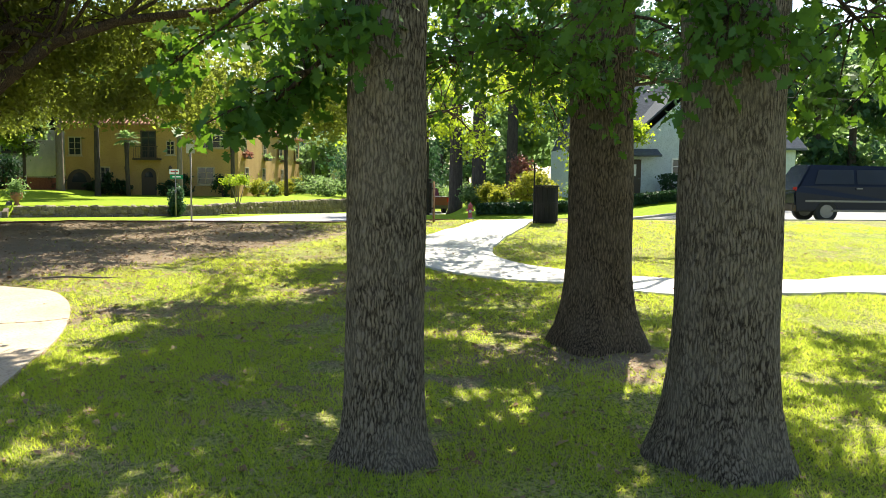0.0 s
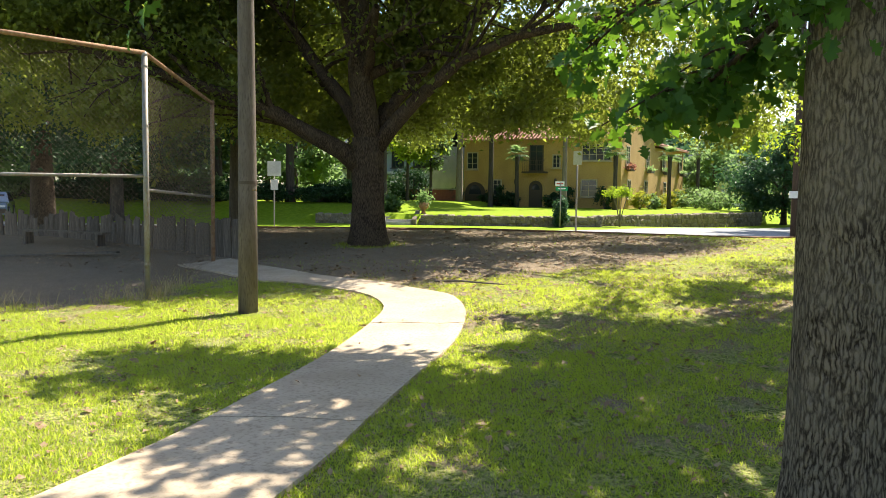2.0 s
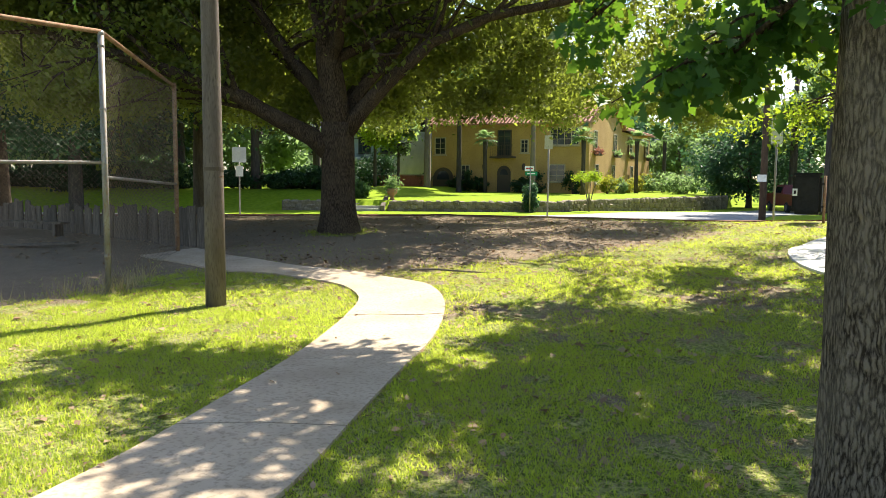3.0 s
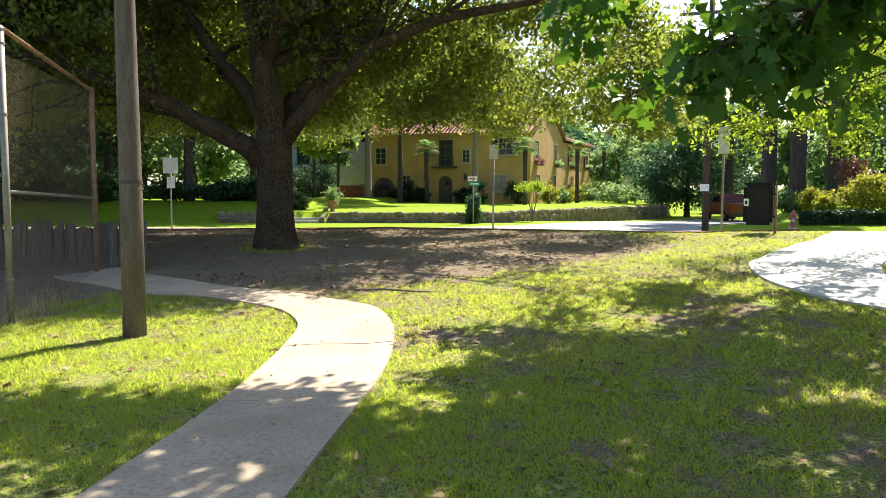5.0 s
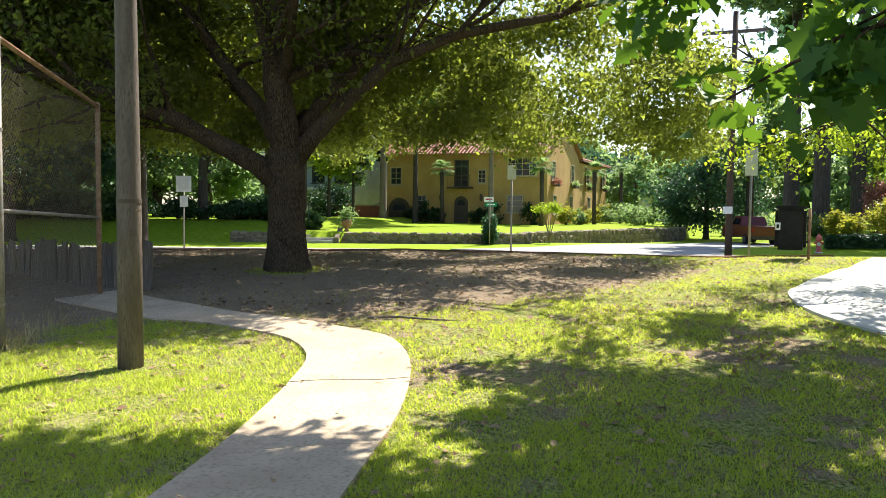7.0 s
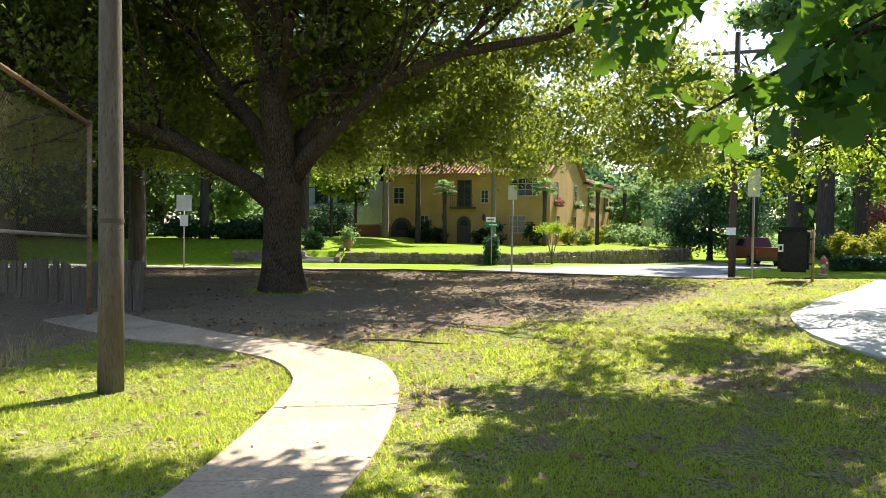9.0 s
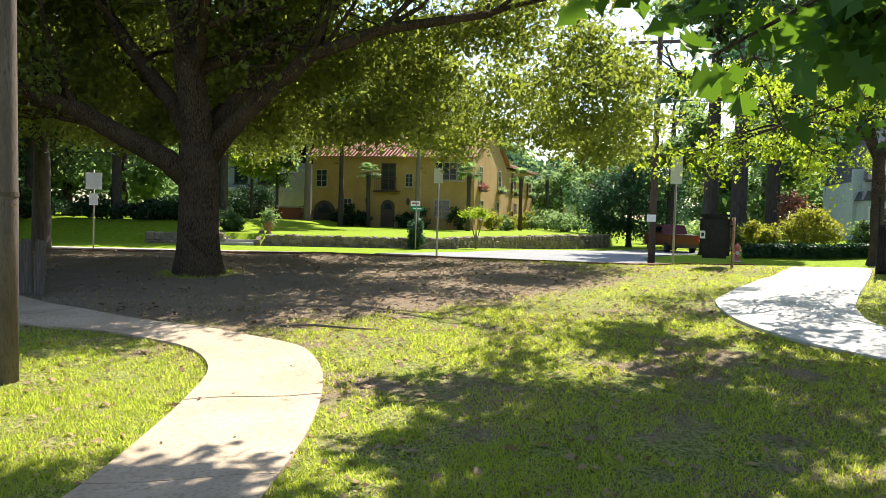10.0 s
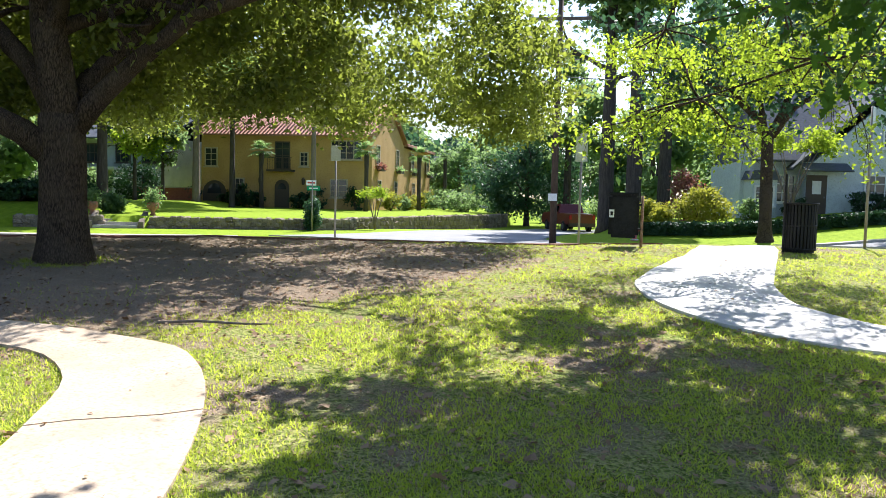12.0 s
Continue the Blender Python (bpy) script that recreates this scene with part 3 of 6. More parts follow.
slabs(resample(p2_l, 76), resample(p2_r, 76), 8, "footpath", M["concrete_new"], "pale new concrete walk curving to the street", 0.035)

# street along the park and the side street
xs = np.linspace(-70, 60, 220)
tagged(ribbon([(x, float(edge_y(x)) + 3.6) for x in xs], [(x, float(edge_y(x)) + 14.2) for x in xs], "road", M["road"], 0.06, 0.02, None, "", 24), "pale worn street surface along the park", "road", "", "structure")
sy = np.linspace(34.2, 61, 60)
SIDE_Y, SIDE_L, SIDE_R = [33, 35.5, 38, 42, 52, 66, 110], [-13.6, -11.4, -9.8, -8.4, -5.8, -2.0, 6.0], [1.2, -0.7, -1.6, -1.2, 0.3, 2.4, 10.0]
tagged(ribbon([(float(np.interp(y, SIDE_Y, SIDE_L)), y) for y in sy], [(float(np.interp(y, SIDE_Y, SIDE_R)), y) for y in sy], "road", M["road"], 0.06, 0.045, None, "", 16), "pale side street between lawns in sunlight", "road", "", "structure")


def kerb(points, name, material, w, h, base, label):
    left, right = [], []
    for i, (x, y) in enumerate(points):
        a, b = points[max(i - 1, 0)], points[min(i + 1, len(points) - 1)]
        d = Vector((b[0] - a[0], b[1] - a[1], 0)).normalized()
        n = Vector((-d.y, d.x, 0)) * w / 2
        left.append((x - n.x, y - n.y))
        right.append((x + n.x, y + n.y))
    return tagged(ribbon(left, right, name, material, h, base[0], base[1], ""), label, "kerb", "", "structure")


far_pts = [(x, float(edge_y(x)) + 14.4) for x in np.linspace(-60, -13.2, 60)]
kerb(far_pts, "kerb", M["kerb"], 0.22, 0.22, (0.10, None), "pale concrete kerb of the far pavement")
kerb([(x, float(edge_y(x)) + 14.4) for x in np.linspace(0.4, 50, 50)], "kerb", M["kerb"], 0.2, 0.22, (0.10, None), "concrete kerb before the hedge and hydrant")
kerb([(x, float(edge_y(x)) + 0.05) for x in np.linspace(-24, 1.8, 70)], "park_edging", M["edge_shaded"], 0.16, 0.3, (0.035, None), "low edging along the park's rim, coloured dark for its shade")
kerb([(x, float(edge_y(x)) + 0.35) for x in np.linspace(4.2, 40, 40)], "kerb", M["kerb"], 0.18, 0.3, (0.03, None), "concrete kerb at the park's rim")


# ---- trees ----
def flare(x, y, r, height, flare_r, rings=14, sides=28, lean=(0, 0), sink=0.25, foot=0.28):
    """A trunk that widens into root swellings at its foot; lobed all round. Returns a bmesh in the tree's own frame."""
    bm = bmesh.new()
    phase = [random.uniform(0, math.tau) for _ in range(4)]
    rows = []
    for i in range(rings + 1):
        u = i / rings
        z = -sink + (height + sink) * u ** 1.6
        k = math.exp(-max(z, 0) / foot)
        row = []
        for s in range(sides):
            a = s * math.tau / sides
            lobe = 0.5 + 0.5 * math.cos(5 * a + phase[0]) * 0.7 + 0.3 * math.cos(3 * a + phase[1])
            rr = r * (1 - 0.10 * u) + (flare_r - r) * k * (0.45 + 0.55 * lobe) + r * 0.03 * math.cos(7 * a + phase[2] + z * 1.5) + r * 0.025 * math.cos(11 * a + phase[3] - z * 3)
            zz = max(z, 0)
            row.append(bm.verts.new((lean[0] * zz + rr * math.cos(a), lean[1] * zz + rr * math.sin(a), z)))
        rows.append(row)
    for a, b in zip(rows, rows[1:]):
        for s in range(sides):
            bm.faces.new((a[s], a[(s + 1) % sides], b[(s + 1) % sides], b[s]))
    bm.faces.new(rows[-1])
    return bm


def twigs(bm, start, way, length, radius, depth, ends, spread=0.55, sides=6, droop=0.0):
    """Branches that fork and thin out; gathers the places of their ends."""
    pts, p, d = [Vector(start)], Vector(start), Vector(way).normalized()
    n = 4
    for i in range(n):
        d = (d + Vector((random.gauss(0, 1), random.gauss(0, 1), random.gauss(0, 1))) * 0.14 - Vector((0, 0, droop))).normalized()
        p = p + d * length / n
        pts.append(p.copy())
        if depth <= 1:
            ends.append(tuple(p))
    tube(pts, [radius * (1 - 0.5 * i / n) for i in range(n + 1)], sides, bm, cap=False)
    if depth > 0:
        for i in range(random.choice((2, 3))):
            q = pts[random.choice((2, 3, 4))]
            nd = (d + Vector((random.gauss(0, 1), random.gauss(0, 1), random.gauss(0, 0.7))) * spread).normalized()
            twigs(bm, q, nd, length * random.uniform(0.55, 0.8), radius * 0.5, depth - 1, ends, spread, max(4, sides - 1), droop)


def lobed_leaves(name, centres, size):
    """Near oak leaves with seven lobes, folded along the midrib."""
    half = [(0.0, 0.02), (0.18, 0.07), (0.25, 0.22), (0.38, 0.10), (0.50, 0.34), (0.62, 0.15), (0.74, 0.27), (0.86, 0.12), (1.0, 0.0)]
    k = len(centres)
    nrm = unit(rng.normal(size=(k, 3)) * np.array([1, 1, 0.6]) + np.array([0, 0, 0.7]))
    d = unit(rng.normal(size=(k, 3)) * np.array([1, 1, 0.5]) + np.array([0, 0, -0.45]))
    d = unit(d - nrm * (d * nrm).sum(-1, keepdims=True))
    s = np.cross(nrm, d)
    ln = size * rng.uniform(0.7, 1.25, (k, 1))
    co = []
    outline = [(u, w) for u, w in half] + [(u, -w) for u, w in half[-2:0:-1]]
    for u, w in outline:
        co.append(centres + d * ln * u + s * ln * w * 0.95 + nrm * ln * (abs(w) * 0.35 - 0.25 * u * u))
    return quads_mesh(name, np.stack(co, 1), len(outline))


def tree(x, y, height, r, crown_z, radii, count, size, leaf, bark, label, forks=5, name="tree", centre=(0, 0), limb=True, lean=(0, 0), flat=0.5, group="", clump=0.5):
    """A trunk with forking limbs and a crown of many small leaves in clumps."""
    z = lz(x, y)
    t = thing(name, x, y, z, random.uniform(0, 360) if centre == (0, 0) and lean == (0, 0) else 0, label, "tree", group)
    top = crown_z + radii[2] * 0.2
    bm = tube([(0, 0, -0.2), (0.02 * r, 0, 0.25), (lean[0] * top * 0.5, lean[1] * top * 0.5, top * 0.5), (lean[0] * top, lean[1] * top, top)], [r * 1.5, r * 1.08, r * 0.85, r * 0.5], 10, None, 0.05)
    ends = []
    if limb:
        for i in range(forks):
            a = i * math.tau / forks + random.uniform(-0.4, 0.4)
            h = random.uniform(0.55, 1.0) * top
            twigs(bm, (lean[0] * h, lean[1] * h, h), (math.cos(a), math.sin(a), random.uniform(0.3, 0.9)), min(radii[0], radii[1]) * 0.6, r * 0.42, 2, ends, 0.6, 6)
    part("trunk", bm, bark, t, "", True)
    hubs = in_ellipsoid(max(12, count // 260), radii, 0.15) + np.array([centre[0] + lean[0] * top, centre[1] + lean[1] * top, crown_z])
    c = clumped(count, hubs, np.array([1, 1, 0.7]) * clump)
    part_mesh("crown", leaves("crown", c, size, flat=flat), leaf, t)
    return t


VIEW = Vector((-0.395, 0.918, 0))       # the mean way of looking
SIDE = Vector((0.918, 0.395, 0))


def big_oak():
    """The old oak: thick trunk, long low limbs, wide crown."""
    x, y = -8.05, 15.0
    t = thing("oak_tree", x, y, lz(x, y), 0, "huge old oak with spreading low limbs over bare earth", "tree")
    part("trunk", flare(x, y, 0.375, 2.35, 0.54, lean=(-0.012, 0.0)), M["bark_dark"], t, "", True)
    ends = []
    limbs = [
        ([(0, 0, 2.0), (-0.05, 0, 2.7), (-0.20, 0, 3.6), (-0.28, 0.1, 4.6), (-0.2, 0.1, 7.0)], 0.31, 0.20),
        ([(-0.05, 0, 1.6), (-0.55, -0.1, 2.05), (-1.3, -0.3, 2.45), (-2.0, -0.5, 2.85), (-3.4, -0.9, 3.35), (-5.6, -1.2, 4.0)], 0.23, 0.09),
        ([(-0.1, 0, 2.4), (-0.55, 0.4, 3.1), (-1.25, 0.8, 3.9), (-2.2, 1.2, 5.2)], 0.20, 0.08),
        ([(0.12, 0, 2.1), (0.5, 0, 2.6), (1.05, -0.2, 3.15), (2.0, -0.4, 3.95), (3.2, -0.5, 4.45), (5.2, -0.2, 4.9)], 0.20, 0.07),
        ([(0.08, 0.1, 2.4), (0.5, 0.5, 3.2), (1.25, 0.9, 4.1), (2.2, 1.4, 5.4)], 0.17, 0.06),
        ([(0, 0.15, 2.3), (0.1, 1.4, 3.1), (0.4, 3.2, 3.9), (0.9, 5.4, 4.6)], 0.19, 0.07),
        ([(-0.05, 0.12, 2.3), (-0.9, 1.6, 3.3), (-2.2, 3.4, 4.3), (-3.6, 5.0, 4.9)], 0.17, 0.06),
    ]
    for pts, r0, r1 in limbs:
        w = [SIDE * a + VIEW * b + Vector((0, 0, c)) for a, b, c in pts]
        bm = tube(w, [r0 + (r1 - r0) * i / (len(w) - 1) for i in range(len(w))], 12, None, 0.04)
        for i in range(2, len(w)):
            for _ in range(3):
                d = (w[i] - w[i - 1]).normalized() + Vector((random.gauss(0, 0.6), random.gauss(0, 0.6), random.uniform(0.0, 0.8)))
                twigs(bm, w[i], d, random.uniform(1.4, 2.4), r1 * 0.7, 2, ends, 0.6, 6, 0.02)
        part("limb", bm, M["bark_dark"], t, "", True)
    # clumps: wide, flattened, with an uneven lower skirt and gaps
    hubs = []
    while len(hubs) < 800:
        a, b, c = random.uniform(-10.5, 10.0), random.uniform(-1.6, 9.5), random.uniform(2.6, 7.6)
        e = ((a + 0.3) / 10.2) ** 2 + ((b - 4.0) / 5.6) ** 2
        low = 2.62 + 0.05 * b + 0.5 * noise.noise((a * 0.4, b * 0.4, 3.1)) + 0.06 * abs(a) * (b < 2) + (0.5 if b < 1 else 0)
        if e > 1 or c < low or c > low + 3.4 * math.sqrt(max(0.1, 1 - e * 0.6)):
            continue
        if noise.noise((a * 0.55, b * 0.55, c * 0.8)) < (-0.22 if a < 1.0 else -0.10 if a < 5 else -0.05):
            continue
        # gaps through which the sun reaches the bare earth
        if a > -3 and noise.noise(((-8.05 + 0.918 * a - 0.395 * b - 0.175 * c) * 0.55, (15.0 + 0.395 * a + 0.918 * b - 0.82 * c) * 0.8, 5.0)) > 0.30:
            continue
        # the trunk's fork stays open to the eye
        if b < 0.9 and -3.2 < a < 4.6 and c < 6.0:
            continue
        p = SIDE * a + VIEW * b + Vector((0, 0, c))
        hubs.append(tuple(p))
    # unseen upper clumps added to shade the path's bend and ball field's corner
    while len(hubs) < 1300:
        a, b, c = random.uniform(-8.5, 6.0), random.uniform(-2.0, 4.5), random.uniform(6.0, 8.6)
        if a > 3.5 + (b + 0.4) * 1.2 or ((a + 1.2) / 6.6) ** 2 + ((b - 0.8) / 4.0) ** 2 > 1:
            continue
        hubs.append(tuple(SIDE * a + VIEW * b + Vector((0, 0, c))))
    # leafy sprays that hang over the fence
    while len(hubs) < 1440:
        a, b = random.uniform(-10.5, -4.8), random.uniform(-3.0, 1.5)
        c = random.uniform(4.1, 6.2) - 0.05 * (a + 7)
        if noise.noise((a * 0.6, b * 0.6, c * 0.9)) > -0.15:
            hubs.append(tuple(SIDE * a + VIEW * b + Vector((0, 0, c))))
    c = np.concatenate([clumped(270000, hubs, (0.31, 0.31, 0.20)), clumped(16000, ends, (0.25, 0.25, 0.2))])
    part_mesh("crown", leaves("crown", c, 0.112, 0.5), M["leaf_oak"], t)
    return t


big_oak()


def near_trunk(x, y, r, fl, height, label, sprays, shade_canopy, lean=(0, 0), foot=0.28, bark="bark"):
    """A tall trunk by the path. sprays: low twigs (start height, end in the world, spread, hubs); canopy: clumps added
    overhead, mostly out of view, to shade lawn and walk (centre, radii, leaves).
    """
    z = lz(x, y)
    t = thing("oak_tree", x, y, z, 0, label, "tree", "oaks beside the path")
    part("trunk", flare(x, y, r, height, fl, 26, 40, lean, 0.25, foot), M[bark], t, "", True)
    low = []
    for h, (ex, ey, ez), spread, k in sprays:
        a, b = Vector((0, 0, h)), Vector((ex - x, ey - y, ez - z))
        mid = a.lerp(b, 0.55) + Vector((random.gauss(0, 0.06), random.gauss(0, 0.06), 0.16))
        bm = tube([a, a.lerp(mid, 0.5) + Vector((0, 0, 0.05)), mid, b], [0.03, 0.022, 0.015, 0.006], 7)
        hubs = []
        for _ in range(k):
            q = b + Vector((random.gauss(0, spread[0]), random.gauss(0, spread[1]), random.gauss(0, spread[2])))
            s = mid.lerp(b, random.uniform(0.2, 1.0))
            m2 = s.lerp(q, 0.5) + Vector((0, 0, 0.04))
            tube([s, m2, q], [0.008, 0.006, 0.003], 5, bm, cap=False)
            hubs += [tuple(s.lerp(q, 0.6)), tuple(q), tuple(q)]
        part("low_branch", bm, M["bark_dark"], t, "", True)
        low.append(clumped(k * 22, hubs, (0.085, 0.085, 0.07)))
    part_mesh("low_leaves", lobed_leaves("low_leaves", np.concatenate(low), 0.112), M["leaf_near"], t)
    bm = bmesh.new()
    places = []
    for (cx, cy, cz), radii, count in shade_canopy:
        o = np.array([cx - x, cy - y, cz - z])
        hubs = in_ellipsoid(max(12, count // 170), radii, 0.05) + o
        places.append(clumped(count, hubs, (0.25, 0.25, 0.18)))
        for h in hubs[::3]:
            s = Vector((0, 0, min(height - 0.5, float(h[2]) - random.uniform(0.3, 1.2))))
            e = Vector(h)
            tube([s, s.lerp(e, 0.5) + Vector((0, 0, 0.25)), e], [0.05, 0.03, 0.012], 6, bm, cap=False)
    part("upper_branches", bm, M["bark_dark"], t, "", True)
    part_mesh("crown", leaves("crown", np.concatenate(places), 0.16, 0.4), M["leaf_near"], t)
    return t


T1, T2, T3 = (1.63, 4.42), (3.45, 7.85), (3.66, 4.55)
near_trunk(*T1, 0.236, 0.35, 7.5, "grey-barked oak trunk with low leaves beside the path",
    [(2.35, (0.88, 4.38, 2.02), (0.15, 0.15, 0.11), 12), (2.6, (1.05, 4.50, 2.22), (0.16, 0.16, 0.10), 7), (2.9, (-0.83, 2.45, 2.42), (0.18, 0.18, 0.10), 7), (2.8, (0.27, 4.7, 2.36), (0.05, 0.05, 0.12), 4),
     (2.6, (1.42, 4.0, 2.45), (0.16, 0.10, 0.16), 10), (2.7, (1.0, 4.8, 2.5), (0.28, 0.25, 0.16), 12)],
    [((0.9, 2.4, 6.4), (2.6, 2.4, 1.3), 5000)], (0, 0), 0.11)
near_trunk(*T2, 0.325, 0.62, 8.5, "dark oak trunk flaring into a shaded bare root plate",
    [(3.0, (2.5, 6.5, 2.75), (0.42, 0.42, 0.22), 22), (2.9, (3.1, 7.2, 2.65), (0.32, 0.22, 0.25), 16), (3.1, (1.75, 8.2, 2.85), (0.45, 0.5, 0.24), 24), (3.2, (4.3, 7.2, 2.9), (0.4, 0.4, 0.25), 14), (3.3, (2.6, 9.8, 3.3), (0.5, 0.5, 0.25), 18)],
    # overhead clumps added out of view where lawn and walk should lie shaded
    [((3.0, 12.0, 5.9), (4.6, 4.3, 1.4), 7400), ((-1.6, 9.8, 5.9), (2.2, 1.6, 0.7), 3600), ((1.2, 12.4, 5.9), (1.9, 2.6, 0.9), 2600), ((3.2, 8.2, 6.6), (4.2, 3.6, 1.5), 3600), ((1.9, 14.4, 6.1), (2.3, 3.4, 0.9), 5200), ((0.9, 10.6, 6.3), (1.8, 1.6, 0.8), 2200), ((0.6, 12.6, 6.1), (1.7, 2.0, 0.7), 2600)], (-0.008, 0.0), 0.28, "bark_brown")
near_trunk(*T3, 0.305, 0.50, 8.5, "broad grey oak trunk with low leafy twigs",
    [(2.9, (3.45, 4.1, 2.45), (0.30, 0.14, 0.16), 16), (3.0, (4.7, 4.9, 2.5), (0.35, 0.3, 0.2), 14), (3.0, (3.0, 5.4, 2.9), (0.3, 0.3, 0.2), 12), (3.1, (5.3, 5.6, 2.7), (0.4, 0.4, 0.25), 14)],
    [((6.0, 9.0, 6.4), (3.8, 4.6, 1.6), 6500)], (-0.01, 0.0))


def edge_tree():
    """A tree just outside the path's reach whose lime leaves hang over the pale walk."""
    x, y = 7.0, 16.2
    t = thing("oak_tree", x, y, lz(x, y), 0, "young oak with sunlit lime leaves over the pale walk", "tree", "oaks beside the path")
    part("trunk", flare(x, y, 0.17, 6.0, 0.28, 14, 20, (-0.03, 0.0)), M["bark"], t, "", True)
    ends, hubs = [], []
    for pts in ([(-0.1, 0, 3.0), (-1.6, -0.1, 3.3), (-3.6, -0.3, 3.1), (-5.3, -0.5, 2.5)], [(-0.1, 0, 3.4), (-1.8, 0.8, 4.1), (-3.8, 1.5, 4.3), (-5.6, 1.9, 4.0)], [(-0.1, 0, 3.8), (-1.5, -1.2, 4.8), (-3.2, -2.2, 5.2)], [(-0.1, 0, 4.2), (-1.2, 1.6, 5.4), (-2.4, 3.0, 6.0)], [(-0.15, 0, 5.0), (-1.5, 0.2, 6.2), (-3.5, 0.2, 6.6)]):
        bm = tube(pts, [0.05, 0.036, 0.022, 0.010][:len(pts)], 8)
        for p in pts[2:]:
            for _ in range(8):
                twigs(bm, p, (random.gauss(-0.3, 0.8), random.gauss(0, 1), random.gauss(0.0, 0.5)), random.uniform(0.6, 1.1), 0.02, 2, ends, 0.6, 5, 0.05)
        part("limb", bm, M["bark_dark"], t, "", True)
    c = clumped(14000, ends, (0.12, 0.12, 0.09))
    part_mesh("crown", leaves("crown", c, 0.066, 0.5), M["leaf_lime"], t)


edge_tree()


# ---- park furniture ----
def light_pole():
    x, y = -5.2, 8.06
    t = thing("light_pole", x, y, lz(x, y), 0, "tall brown weathered pole standing in the grass", "pole")
    part("shaft", tube([(0, 0, -0.3), (0, 0, 1.5), (-0.02, 0, 4), (-0.03, 0, 8.5)], [0.124, 0.116, 0.10, 0.075], 20), M["pole"], t, "", True)
    part("band", lathe([(0.121, 1.62), (0.121, 1.66)], 20), M["trim"], t, "narrow dark metal band")
    part("step_bolt", tube([(0.10, -0.02, 1.55), (0.17, -0.03, 1.55)], 0.012, 6), M["rust"], t)


light_pole()


def links(a, b, z0, z1, pitch=0.075, r=0.0017):
    """Chain-link wires between two uprights as crossing diagonals."""
    bm = bmesh.new()
    A, B = Vector((*a, 0)), Vector((*b, 0))
    length, h = (B - A).length, z1 - z0
    u = (B - A) / length
    side = Vector((-u.y, u.x, 0)) * r
    for sgn in (1, -1):
        k = -h
        while k < length + h:
            s0, s1 = k, k + h
            lo, hi = max(0.0, s0), min(length, s1)
            if hi - lo > 0.02:
                za, zb = z0 + (lo - s0), z0 + (hi - s0)
                if sgn < 0:
                    za, zb = z1 - (lo - s0), z1 - (hi - s0)
                p, q = A + u * lo + Vector((0, 0, za)), A + u * hi + Vector((0, 0, zb))
                up = Vector((0, 0, 1)) * r
                ring = [(p + side + up * 0, p - side, p + up), (q + side, q - side, q + up)]
                v = [[bm.verts.new(w) for w in e] for e in ring]
                for i in range(3):
                    bm.faces.new((v[0][i], v[0][(i + 1) % 3], v[1][(i + 1) % 3], v[1][i]))
            k += pitch
    return bm


def backstop():
    p1, p2, p0 = (-7.12, 8.15), (-9.2, 11.5), (-8.9, 5.05)
    t = thing("backstop_fence", 0, 0, 0, 0, "tall rusty chain-link backstop round a bare ball field", "fence")
    for p, h, m in ((p1, 3.36, M["galv"]), (p2, 2.98, M["rust"]), (p0, 3.56, M["galv"])):
        z = lz(*p)
        part("post", tube([(p[0], p[1], z - 0.2), (p[0], p[1], z + h)], 0.04, 12), m, t, "", True)
        part("post_cap", lathe([(0.044, 0), (0.044, 0.03), (0.02, 0.06)], 12, None, (p[0], p[1], z + h)), m, t)
    z1, z2, z0 = lz(*p1), lz(*p2), lz(*p0)
    part("top_rail", tube([(*p1, z1 + 3.40), (*p2, z2 + 2.98)], 0.032, 10), M["rust"], t, "rusty brown pipe", True)
    part("top_rail", tube([(*p0, z0 + 3.60), (*p1, z1 + 3.40)], 0.032, 10), M["rust"], t, "rusty brown pipe", True)
    part("middle_rail", tube([(*p1, 1.55), (*p2, 1.42)], 0.024, 10), M["galv"], t, "", True)
    part("middle_rail", tube([(*p0, 1.72), (*p1, 1.74)], 0.024, 10), M["galv"], t, "", True)
    part("wire_mesh", links(p1, p2, 0.12, 3.12), M["wire_rust"], t, "rusted diamond wire mesh")
    part("wire_mesh", links(p0, p1, 0.06, 3.44), M["wire_rust"], t, "diamond wire mesh")
    for p, h in ((p1, 3.3), (p1, 2.5), (p1, 0.6)):
        part("tie_band", lathe([(0.046, 0), (0.046, 0.03)], 12, None, (p[0], p[1], lz(*p) + h - 0.1)), M["galv"], t)


backstop()


